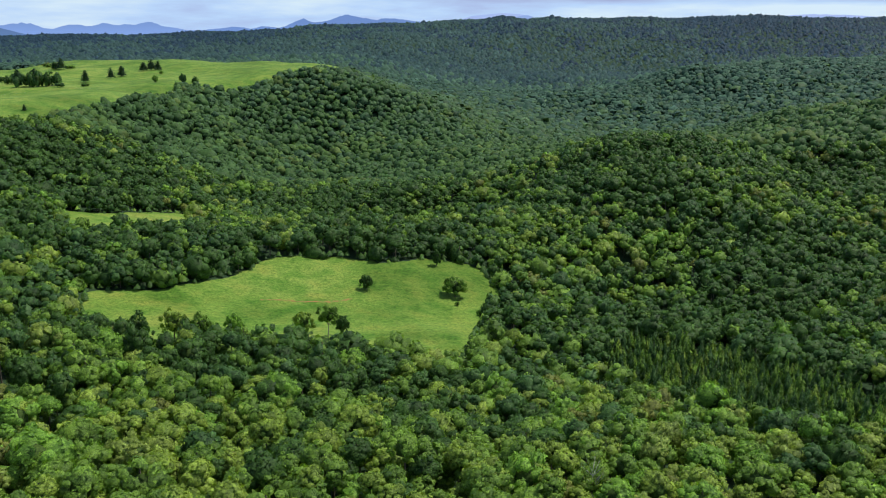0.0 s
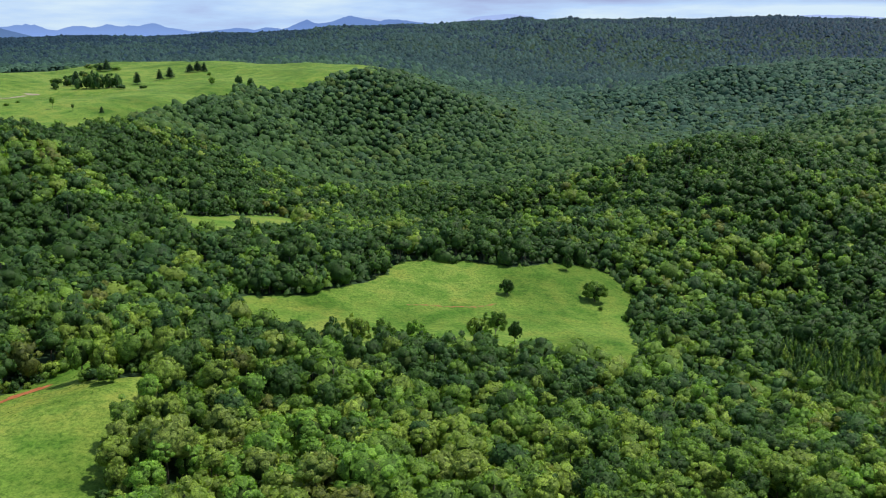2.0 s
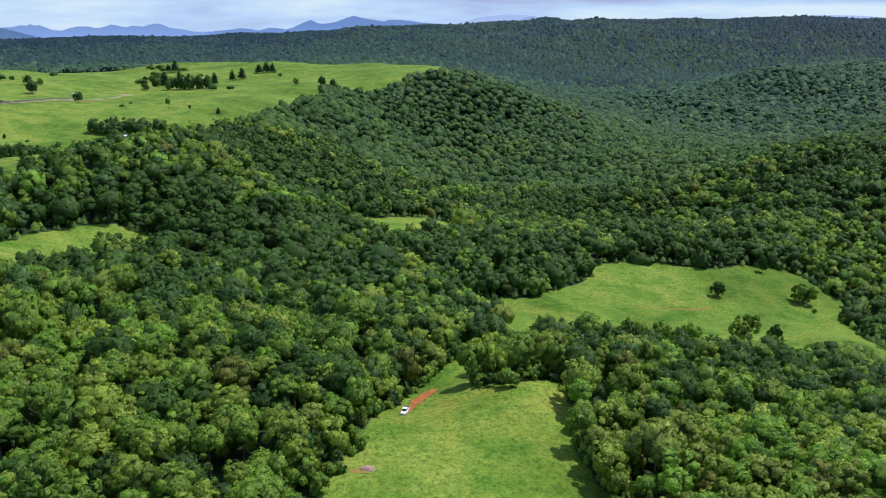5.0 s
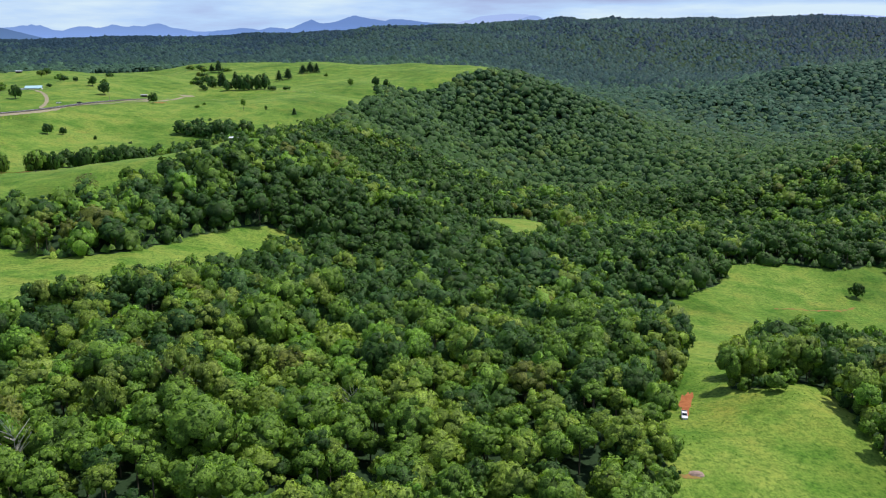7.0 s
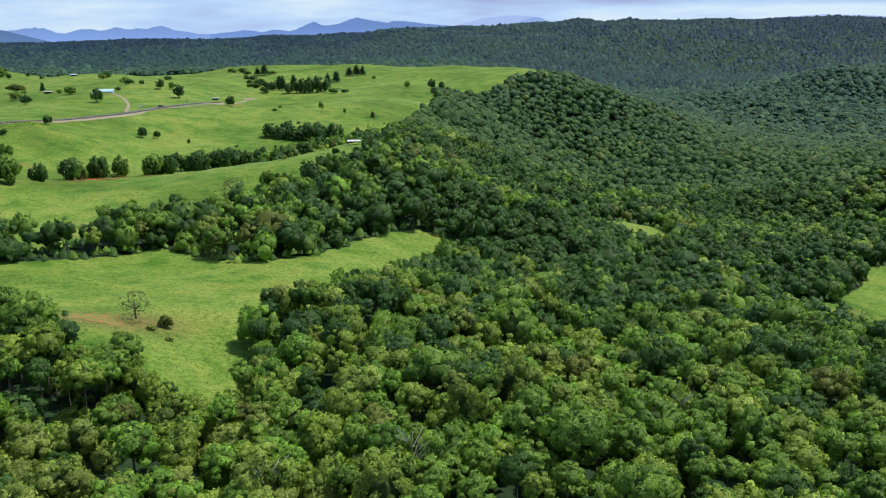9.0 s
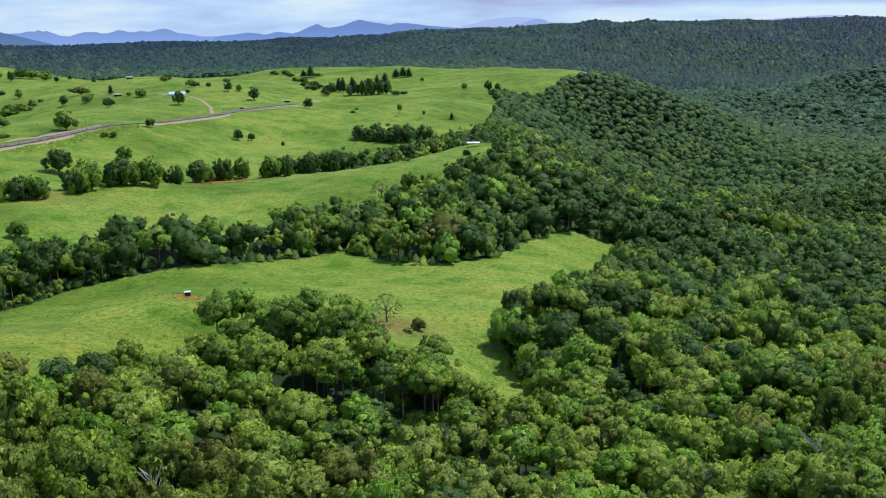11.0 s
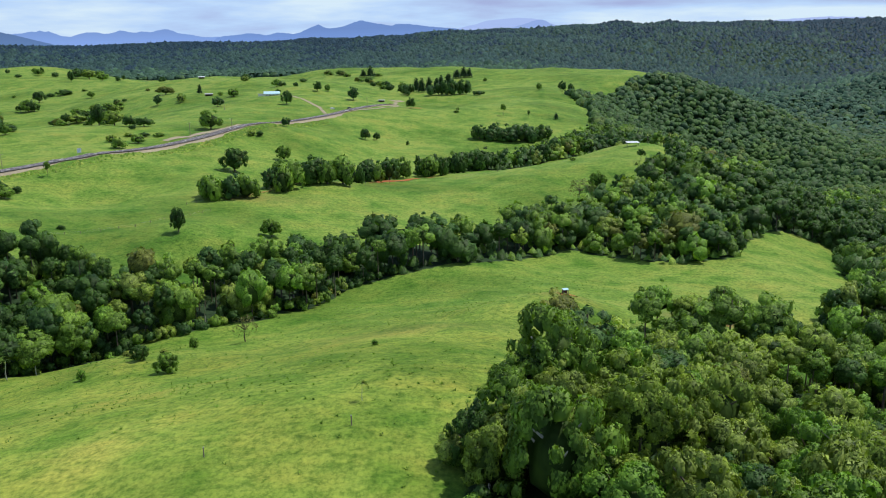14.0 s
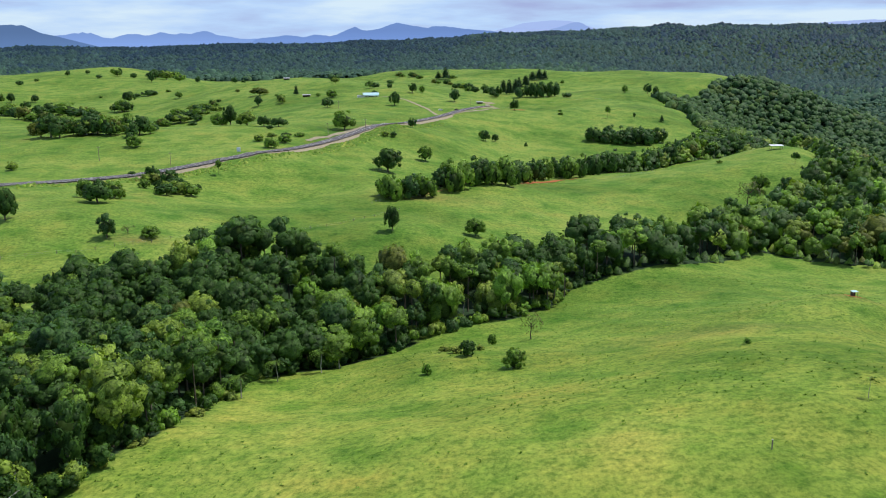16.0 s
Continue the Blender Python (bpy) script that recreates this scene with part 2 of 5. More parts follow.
def pasture_material():
    m, nt, ln, b = material("pasture_grass", 0.85, 0.1)
    broad = noise_node(nt, ln, 0.011, 5, 0.62)
    mid = noise_node(nt, ln, 0.06, 5, 0.6)
    fine = noise_node(nt, ln, 0.55, 6, 0.7)
    clumps = noise_node(nt, ln, 1.5, 4, 0.65, stretch=(1, 0.7, 1))
    base = ramp(nt, ln, broad, [(0.36, (0.094, 0.168, 0.023)), (0.47, (0.131, 0.221, 0.034)), (0.60, (0.176, 0.258, 0.047))])
    patch = ramp(nt, ln, mid, [(0.36, (0.58, 0.76, 0.58)), (0.5, (1.0, 1.0, 1.0)), (0.64, (1.26, 1.06, 1.15))])
    tuft = ramp(nt, ln, fine, [(0.36, (0.55, 0.66, 0.55)), (0.50, (1.0, 1.0, 1.0)), (0.66, (1.24, 1.18, 1.15))])
    blades = ramp(nt, ln, clumps, [(0.34, (0.62, 0.70, 0.62)), (0.5, (1.0, 1.0, 1.0)), (0.68, (1.22, 1.2, 1.15))])
    col = blend(nt, ln, 1.0, blend(nt, ln, 1.0, base, patch, "MULTIPLY"), tuft, "MULTIPLY")
    col = blend(nt, ln, 1.0, col, blades, "MULTIPLY")
    dry = nt.new("ShaderNodeAttribute")
    dry.attribute_name = "dry"
    col = blend(nt, ln, dry.outputs["Fac"], col, blend(nt, ln, 1.0, col, (1.48, 1.22, 1.25), "MULTIPLY"))
    streaks = noise_node(nt, ln, 0.20, 5, 0.65, stretch=(0.7, 1.2, 1))
    col = blend(nt, ln, 1.0, col, ramp(nt, ln, streaks, [(0.36, (0.80, 0.89, 0.80)), (0.5, (1.0, 1.0, 1.0)), (0.64, (1.08, 1.03, 1.04))]), "MULTIPLY")
    thin = ramp(nt, ln, noise_node(nt, ln, 0.028, 6, 0.68), [(0.53, (0, 0, 0)), (0.68, (0.5, 0.5, 0.5))])  # thin dry grass with soil between
    col = blend(nt, ln, thin, col, blend(nt, ln, 1.0, col, (1.28, 0.90, 1.0), "MULTIPLY"))
    bare = nt.new("ShaderNodeAttribute")
    bare.attribute_name = "bare"
    col = blend(nt, ln, bare.outputs["Fac"], col, ramp(nt, ln, fine, [(0.40, (0.105, 0.120, 0.030)), (0.52, (0.165, 0.125, 0.045)), (0.64, (0.24, 0.12, 0.055))]))
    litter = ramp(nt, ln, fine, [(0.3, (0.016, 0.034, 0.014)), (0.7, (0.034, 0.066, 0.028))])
    at = nt.new("ShaderNodeAttribute")
    at.attribute_name = "grass"
    edge = nt.new("ShaderNodeMath")
    edge.operation = "MULTIPLY_ADD"
    ln.new(noise_node(nt, ln, 0.35, 4), edge.inputs[0])
    edge.inputs[1].default_value = 0.7
    ln.new(at.outputs["Fac"], edge.inputs[2])
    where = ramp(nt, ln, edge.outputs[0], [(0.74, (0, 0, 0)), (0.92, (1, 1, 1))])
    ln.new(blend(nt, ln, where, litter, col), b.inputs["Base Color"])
    bumped(nt, ln, b, fine, 0.6, 0.5)
    return m


def ground_material(name, a, c, scale=0.3, relief=0.4):
    m, nt, ln, b = material(name, 0.95, 0.05)
    f = noise_node(nt, ln, scale, 6, 0.65)
    ln.new(ramp(nt, ln, f, [(0.3, a), (0.7, c)]), b.inputs["Base Color"])
    bumped(nt, ln, b, f, 0.6, relief)
    return m


PASTURE = pasture_material()


def worn_material():
    """Red soil showing through thin grass."""
    m, nt, ln, b = material("worn_grass", 0.95, 0.05)
    f = noise_node(nt, ln, 0.5, 6, 0.65)
    ln.new(ramp(nt, ln, f, [(0.40, (0.135, 0.205, 0.045)), (0.52, (0.24, 0.185, 0.060)), (0.66, (0.34, 0.14, 0.065))]), b.inputs["Base Color"])
    bumped(nt, ln, b, f, 0.6, 0.2)
    return m


WORN = worn_material()
RED_SOIL = ground_material("red_soil", (0.26, 0.085, 0.035), (0.45, 0.17, 0.075), 0.5, 0.15)
ASPHALT = ground_material("asphalt", (0.095, 0.090, 0.095), (0.15, 0.14, 0.15), 0.7, 0.02)
VERGE = ground_material("gravel_verge", (0.22, 0.19, 0.13), (0.38, 0.33, 0.24), 0.6, 0.05)


# ---- the lie of the land ----
PLAN = 0.92  # metres to one unit of the relief plan
# Swells of the land, fitted to points seen from the camera, in bands from the near ground to the far valleys; each band
# is a row of broad rounded rises, listed from west to east.
NEAR_BANDS = [
    [12, 14, 22, 18, -4.4, 4.6, 17, -13, 5.6, -2.5, -19, 30, -40, -5.8],
    [5.4, 7.2, -9.1, 4.5, 24, -33, 2.4, 13, -23, 35, -24, -20, 63, -73],
    [5.3, 4.3, 29, 38, -32, 23, 21, -24, 12, -6.6, -28, 54, -91, 22],
    [15, -16, -40, 61, -27, -14, 4, 4.8, -23, 32, -20, -26, 56, -81],
    [13, -6.3, 60, -43, -0.7, 42, -11, -1.7, 22, -32, -35, 27, -57, 3.9],
    [15, -5.3, -12, 58, -54, -15, 11, -51, -4, 5.8, -21, -28, 17, -60],
]
MIDDLE_BANDS = [
    [16, -0.9, 28, -22, -14, 87, -42, 18, 12, -43, -48, 30, -48, 0.4],
    [15, -11, 15, 67, -107, 60, -49, -20, -17, 22, -10, -40, 39, -58],
    [27, -27, 50, -89, 100, -26, 3.1, 0.7, -46, 36, -90, 67, -42, 4.3],
    [14, -3.9, -2.5, 41, -90, 119, -133, 44, -43, 104, -4.2, -35, 33, -28],
    [20, -9.4, 20, -58, 98, -50, 56, -81, -2.6, -70, -42, 10, -2.4, -8.5],
    [4.7, 4.7, 4.1, -16, 24, -72, 118, -62, 28, -9.1, -21, -2.8, -29, 12],
]
FAR_BANDS = [
    [13, 14, -21, 98, -97, 103, 0.6, -46, -76, -93, 35, -45, 36, -12],
    [-13, 24, -56, -8.8, 40, -88, 2.9, -6.8, 93, -27, -1.6, -2.6, -34, 33],
    [35, -14, 14, 14, -8.6, -31, 125, -115, -57, 35, 25, -28, 67, -13],
    [-1.5, -0.8, -8.2, -28, 40, -59, 6.8, -12, -22, -95, 52, -43, -37, 62],
    [19, 23, 0.5, 33, -7.6, 18, 21, -24, -20, 25, 25, 3.6, 65, 43],
]
BANDS = NEAR_BANDS + MIDDLE_BANDS + FAR_BANDS
# Local corrections to that fit, as single knolls (+) and hollows (-): x, y, half-width, height.
NEAR_KNOLLS = [
    (-370, 212, 18, 6.6), (-663, 219, 19, 5.5), (-490, 250, 20, 5.6), (-542, 255, 20, 8.8), (-184, 257, 20, 4.6), (-688, 310, 22, 4.4),
    (-688, 370, 24, 7.7), (-445, 395, 25, 4.8), (7, 428, 26, 4.9), (-655, 520, 30, 7), (-809, 543, 30, 4.4), (-436, 547, 30, 4),
    (-4, 550, 31, 4.4), (211, 565, 31, 4.6), (-432, 651, 34, 14.2), (-92, 655, 69, 4.1), (-226, 691, 36, 5.4), (-715, 715, 37, 8),
    (181, 735, 37, 9.6), (-19, 859, 42, 14.3), (155, 860, 42, 8.8), (403, 950, 45, 12.3), (-466, 996, 47, 3.2),
]
FAR_KNOLLS = [
    (-790, 1014, 68, 6), (-674, 1044, 48, 5.1), (-754, 1156, 52, 6.8), (-387, 1159, 53, 8.9), (513, 1210, 54, 11.5), (-71, 1341, 59, 7.2),
    (-396, 1377, 60, 10.8), (-187, 1528, 66, 9.0), (-1003, 1550, 133, 5.5), (-200, 1750, 74, 4.9), (-343, 1842, 77, 5.7), (-615, 1950, 81, 4),
    (-1525, 2044, 84, 21.2), (-837, 2050, 85, 12.8), (403, 2350, 95, 13.2), (698, 2500, 101, 36.7), (993, 2650, 106, 10.2), (1362, 2750, 110, 7.3),
    (-211, 2922, 232, 15.7), (824, 2950, 117, 21.3), (1161, 3100, 122, 8.1), (869, 3496, 137, 10.4), (529, 4338, 167, 9.1),
]
NEAR_HOLLOWS = [
    (-515, 205, 18, -6.6), (-222, 261, 20, -5.1), (-700, 265, 20, -8.2), (-441, 268, 20, -8.2), (-340, 270, 21, -4.4), (-620, 337, 33, -6.4),
    (54, 368, 24, -4.3), (-349, 459, 27, -4.9), (-774, 465, 28, -7), (-96, 483, 41, -4.6), (-479, 513, 29, -7.8), (-682, 550, 31, -5.8),
    (147, 555, 31, -8.8), (-364, 616, 33, -3.9), (-648, 630, 48, -2), (-324, 688, 36, -10.1), (-511, 688, 36, -4.6), (-11, 748, 54, -8.9),
    (19, 813, 40, -14.9), (-636, 832, 41, -4.4), (358, 883, 43, -18.5), (-960, 1001, 94, -3), (-175, 1073, 49, -6.9), (-625, 1102, 50, -7.6),
    (352, 1160, 53, -5.7),
]
FAR_HOLLOWS = [
    (-619, 1182, 53, -8.9), (-237, 1249, 56, -10.9), (600, 1300, 58, -14.2), (-297, 1375, 60, -8.3), (-111, 1409, 62, -11.3), (-910, 1440, 63, -4.2),
    (-465, 1618, 100, -8.5), (-20, 1700, 72, -18.9), (-927, 1850, 77, -9.7), (-1194, 1850, 77, -10), (-184, 2050, 85, -6), (468, 2064, 123, -13.8),
    (-1596, 2150, 88, -10.3), (314, 2200, 90, -8.3), (-792, 2218, 91, -12.4), (691, 2343, 95, -25.3), (810, 2550, 103, -13), (1149, 2700, 108, -5.9),
    (480, 2800, 112, -22.1), (682, 2900, 115, -14.6), (953, 3000, 119, -18.5), (1341, 3150, 124, -9.3), (1585, 3200, 182, -7.5), (766, 3908, 151, -11.1),
    (766, 3908, 151, -11.1),
]
# Further corrections to fit the camera's view of the wooded valley, as spurs (+) and gullies (-), in the same terms.
NEAR_SPURS = [
    (353, 816, 69, -11.8), (-39, 851, 72, -6.7), (132, 883, 75, 3.7), (-111, 908, 77, 6.4), (-134, 958, 81, 6.1), (392, 982, 83, -39.3), (-230, 1128, 95, -6.6),
    (396, 1131, 96, -23.5), (495, 1198, 101, -8.3), (26, 1211, 103, 23.6), (-186, 1377, 117, -31.2), (-59, 1406, 119, 12.1), (607, 1409, 119, 57.2), (-102, 1471, 125, 7.2),
    (42, 1520, 129, -4.3), (-101, 1532, 130, 6.1),
]
FAR_SPURS = [
    (-178, 1838, 156, 4.0), (190, 1866, 158, 3.0), (421, 2000, 170, 5.5), (561, 2160, 183, -15.6), (710, 2171, 184, -9.8), (201, 2398, 203, 14.2), (795, 2426, 206, -3.1),
    (701, 2532, 215, -6.3), (576, 2576, 218, -10.4), (490, 2591, 220, -10.2), (480, 2790, 237, 30.3), (646, 2826, 240, 41.0), (-36, 3022, 256, -20.1), (530, 3241, 260, 31.7),
    (482, 3681, 260, -20.0), (853, 4109, 260, -61.9),
]


def smooth(a, b, v):
    q = np.clip((v - a) / (b - a), 0, 1)
    return q * q * (3 - 2 * q)


def land(x, y):
    """Height of the bare ground."""
    x, y = np.asarray(x, float) / PLAN, np.asarray(y, float) / PLAN
    yy = np.maximum(y, -200)
    u, v = (x + 350) * 500 / (yy + 300), 500 * np.log((yy + 300) / 300)
    z = np.full(x.shape, 20.0)
    for i, band in enumerate(BANDS):
        rv = np.exp(-((v - 30 - 82 * i) ** 2) / (2 * 72.0**2))
        for j, h in enumerate(band):
            z = z + h * rv * np.exp(-((u + 500 - 84 * j - (i % 2) * 42) ** 2) / (2 * 72.0**2))
    for kx, ky, kr, kh in NEAR_KNOLLS + FAR_KNOLLS + NEAR_HOLLOWS + FAR_HOLLOWS + NEAR_SPURS + FAR_SPURS:
        z = z + kh * np.exp(-((x - kx) ** 2 + (y - ky) ** 2) / (2 * kr * kr))
    ridge = 62 + 112 / (1 + np.exp(-(x + 850) / 520)) + 4 * np.sin(x / 130) + 2.5 * np.sin(x / 57 + 1)
    for kx, kr, kh in ((-2200, 250, 9), (340, 75, 16), (610, 75, 19), (1650, 260, 12)):
        ridge = ridge + kh * np.exp(-(((x - kx) / kr) ** 2))
    rolls = 24 * np.sin(x / 190 + 1.3 * np.sin(y / 260)) * np.sin(y / 170 + 0.8 * np.sin(x / 240)) * smooth(3000, 3700, y) * (1 - smooth(4600, 5000, y))
    z = z + (ridge + rolls - z) * smooth(3450, 5120, y) ** 0.9
    z = z - (z + 40) * smooth(5180, 5330, y)
    folds = 3.2 * np.sin(x / 41 + 1.4 * np.sin(y / 67)) * np.sin(y / 53 + 0.9 * np.sin(x / 71)) * smooth(760, 980, y) * (1 - smooth(1900, 2200, y))
    return PLAN * (z + folds) + 0.45 * np.sin(x / 11 + 1.7 * np.sin(y / 17)) * np.sin(y / 13) + 0.25 * np.sin(x / 4.7 + y / 6.1)


def ground_z(x, y):
    return float(land(np.array([x]), np.array([y]))[0])


# ---- plan of fields and woods ----
KNOB_FIELD = [(-700, -55), (-667, 92), (-662, 118), (-658, 137), (-655, 171), (-656, 194), (-643, 211), (-618, 243), (-603, 254), (-587, 268), (-574, 285), (-565, 312), (-540, 333), (-512, 347), (-485, 373), (-478, 383), (-458, 372), (-435, 357), (-408, 364), (-388, 408), (-364, 433), (-338, 432), (-368, 346), (-375, 318), (-386, 306), (-396, 290), (-410, 279), (-408, 256), (-404, 232), (-402, 195), (-416, 213), (-432, 214), (-438, 208), (-447, 224), (-456, 215), (-466, 229), (-482, 217), (-486, 200), (-492, 147), (-504, 139), (-513, 143), (-519, 120), (-530, 115), (-528, 98), (-524, 55), (-515, -55)]
RANGE_FIELD = [(-920, 138), (-729, 218), (-722, 244), (-698, 276), (-692, 292), (-649, 286), (-633, 281), (-618, 292), (-597, 320), (-578, 346), (-560, 368), (-541, 370), (-523, 363), (-499, 416), (-480, 428), (-452, 449), (-437, 468), (-410, 520), (-390, 560), (-385, 590), (-400, 640), (-414, 736), (-410, 800), (-392, 870), (-384, 960), (-372, 1068), (-366, 1190), (-378, 1240), (-325, 1282), (-266, 1385), (-180, 1480), (-120, 1590), (-150, 1800), (-304, 1886), (-552, 2070), (-828, 2116), (-1656, 2116), (-3312, 2116), (-3312, 138)]
VALLEY_WOOD = [(-556, 585), (-520, 622), (-488, 643), (-450, 672), (-405, 700), (-396, 782), (-420, 770), (-455, 712), (-492, 672), (-528, 650), (-560, 604)]
CLEARING = [(-181, 422), (-152, 430), (-136, 450), (-111, 478), (-103, 503), (-63, 511), (-32, 503), (-8, 520), (19, 521), (35, 486), (20, 455), (14, 400), (1, 357), (-36, 364), (-66, 349), (-97, 351), (-110, 305), (-149, 346), (-162, 365)]
GLADE = [(-270, 608), (-256, 612), (-242, 627), (-219, 661), (-197, 683), (-186, 600), (-199, 562), (-219, 530), (-240, 535), (-254, 569)]
GLADE_ARM = [(-275, 616), (-260, 584), (-237, 531), (-225, 506), (-230, 530), (-245, 568), (-235, 587), (-240, 610), (-246, 618)]
TRUCK_FIELD = [(-230, 110), (-221, 156), (-219, 178), (-213, 199), (-211, 221), (-203, 241), (-197, 258), (-190, 276), (-166, 363), (-150, 350), (-175, 276), (-190, 241), (-174, 236), (-162, 250), (-158, 230), (-162, 210), (-158, 191), (-155, 175), (-147, 110)]


def inside(poly, x, y):
    hit = np.zeros(np.shape(x), bool)
    for (ax, ay), (bx, by) in zip(poly, poly[1:] + poly[:1]):
        if ay != by:
            hit ^= ((ay > y) != (by > y)) & (x < (bx - ax) * (y - ay) / (by - ay) + ax)
    return hit


def in_field(x, y):
    f = inside(KNOB_FIELD, x, y) | inside(CLEARING, x, y) | inside(GLADE, x, y) | inside(GLADE_ARM, x, y) | inside(TRUCK_FIELD, x, y)
    return f | (inside(RANGE_FIELD, x, y) & ~inside(VALLEY_WOOD, x, y))


def mesh_of(name, verts, faces, mats, index=None, smooth_faces=False, normals=None):
    """A mesh from arrays; all faces have the same number of corners, or come as a list of such arrays."""
    me = bpy.data.meshes.new(name)
    groups = faces if isinstance(faces, list) else [faces]
    verts = np.asarray(verts, np.float32)
    me.vertices.add(len(verts))
    me.vertices.foreach_set("co", verts.ravel())
    total = sum(f.size for f in groups)
    count = sum(len(f) for f in groups)
    me.loops.add(total)
    me.polygons.add(count)
    me.loops.foreach_set("vertex_index", np.concatenate([f.ravel() for f in groups]).astype(np.int32))
    sizes = np.concatenate([np.full(len(f), f.shape[1]) for f in groups])
    me.polygons.foreach_set("loop_start", np.r_[0, np.cumsum(sizes)[:-1]].astype(np.int32))
    for m in mats:
        me.materials.append(m)
    if index is not None:
        me.polygons.foreach_set("material_index", np.asarray(index, np.int32))
    me.update(calc_edges=True)
    me.polygons.foreach_set("use_smooth", np.full(count, smooth_faces))
    if normals is not None:
        me.attributes.new("custom_normal", "FLOAT_VECTOR", "POINT").data.foreach_set("vector", np.asarray(normals, np.float32).ravel())
    return me


# ---- ground: one sheet out to the horizon ----
def steps(a, near_a, near_b, b, fine, grow):
    mid = list(np.arange(near_a, near_b + 0.1, fine))
    lo, hi, s = [], [], fine
    v = near_b
    while v < b:
        s *= grow
        v += s
        hi.append(v)
    v, s = near_a, fine
    while v > a:
        s *= grow
        v -= s
        lo.append(v)
    return np.array(lo[::-1] + mid + hi)


def near_field(x, y, d):
    """Whether any field lies within d metres."""
    hit = in_field(x, y)
    for k in range(8):
        hit |= in_field(x + d * math.cos(k * math.pi / 4), y + d * math.sin(k * math.pi / 4))
    return hit


gx = steps(-4200, -790, 50, 4200, 4.6, 1.06)
gy = steps(-300, 80, 600, 4930, 4.6, 1.03)
GX, GY = np.meshgrid(gx, gy)
GZ = land(GX, GY)
nx, ny = len(gx), len(gy)
cell = (np.arange(ny - 1)[:, None] * nx + np.arange(nx - 1)[None]).ravel()
quads = np.c_[cell, cell + 1, cell + nx + 1, cell + nx]
ground_mesh = mesh_of("ground", np.c_[GX.ravel(), GY.ravel(), GZ.ravel()], quads, [PASTURE], None, True)
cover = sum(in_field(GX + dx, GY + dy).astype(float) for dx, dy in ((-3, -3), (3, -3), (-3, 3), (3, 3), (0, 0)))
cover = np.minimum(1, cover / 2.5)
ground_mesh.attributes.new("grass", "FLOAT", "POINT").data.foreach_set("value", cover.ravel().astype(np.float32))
ground_mesh.attributes.new("dry", "FLOAT", "POINT").data.foreach_set("value", (inside(KNOB_FIELD, GX, GY) * (1 - smooth(170, 280, GY)) * (1 - smooth(-520, -440, GX)) + 0.30 * inside(TRUCK_FIELD, GX, GY)).ravel().astype(np.float32))
# grazed and trodden places: x, y, half-widths, how bare
BARE_GROUND = [(-452, 254, 15, 13, 0.8), (-436, 262, 9, 8, 0.6), (-645, 262, 16, 10, 0.55), (-722, 292, 9, 4, 0.7), (-497, 236, 6, 4, 0.7), (-540, 205, 30, 8, 0.35), (-628, 425, 30, 10, 0.4)]
ground_mesh.attributes.new("bare", "FLOAT", "POINT").data.foreach_set("value", sum(k * np.exp(-((GX - bx0) ** 2 / wx**2 + (GY - by0) ** 2 / wy**2)) for bx0, by0, wx, wy, k in BARE_GROUND).ravel().astype(np.float32))
ground = tagged(new("ground", ground_mesh), "rolling green pasture and shaded forest floor", "ground", kind="structure")


def tufts(name, poly, gap, limit, label):
    """Clumps of longer grass scattered over a field."""
    r = np.random.default_rng(5)
    xs = [p[0] for p in poly]
    x, y = np.meshgrid(np.arange(min(xs), max(xs), gap), np.arange(60, limit, gap))
    x, y = x.ravel() + r.uniform(-0.5, 0.5, x.size) * gap, y.ravel() + r.uniform(-0.5, 0.5, x.size) * gap
    lush = 0.5 * np.sin(x / 19 + 2 * np.sin(y / 23)) + 0.5 * np.sin(y / 17 + 1.5 * np.sin(x / 21)) + r.normal(0, 0.9, len(x))
    k = inside(poly, x, y) & (lush > 0.8) & (y > (112 - land(x, y)) * 1.62 - 20)
    x, y = x[k], y[k]
    z = land(x, y)
    n = 9
    a = r.uniform(0, 2 * math.pi, (len(x), n))
    rad = r.uniform(0.12, 0.42, (len(x), n)) * r.uniform(0.6, 1.5, (len(x), 1))
    wide = r.uniform(0.06, 0.16, (len(x), n))
    foot = np.stack([x[:, None] + rad * np.cos(a) * 0.5, y[:, None] + rad * np.sin(a) * 0.5, np.repeat(z[:, None] - 0.05, n, 1)], 2)
    side = np.stack([-np.sin(a) * wide, np.cos(a) * wide, 0 * a], 2)
    tip = foot + np.stack([np.cos(a) * rad, np.sin(a) * rad, r.uniform(0.12, 0.34, (len(x), n))], 2)
    v = np.stack([foot - side, foot + side, tip], 2).reshape(-1, 3)
    ob = new(name, mesh_of(name, v, np.arange(len(v)).reshape(-1, 3), [TUFT], None, False))
    return tagged(ob, label, "grass", kind="stuff")


# ---- woods ----
def ico(level):
    bm = bmesh.new()
    bmesh.ops.create_icosphere(bm, subdivisions=level, radius=1)
    v = np.array([p.co[:] for p in bm.verts])
    f = np.array([[p.index for p in q.verts] for q in bm.faces])
    bm.free()
    return v, f


ICO1 = ico(1)
TIP = (np.array([[1, 0, -0.2], [0.3, 0.95, -0.2], [-0.8, 0.6, -0.2], [-0.8, -0.6, -0.2], [0.3, -0.95, -0.2], [0, 0, 0.9]]), np.array([[i, (i + 1) % 5, 5] for i in range(5)]))
GOLDEN = math.pi * (3 - math.sqrt(5))


def unit(v):
    return v / np.maximum(1e-6, np.linalg.norm(v, axis=-1, keepdims=True))


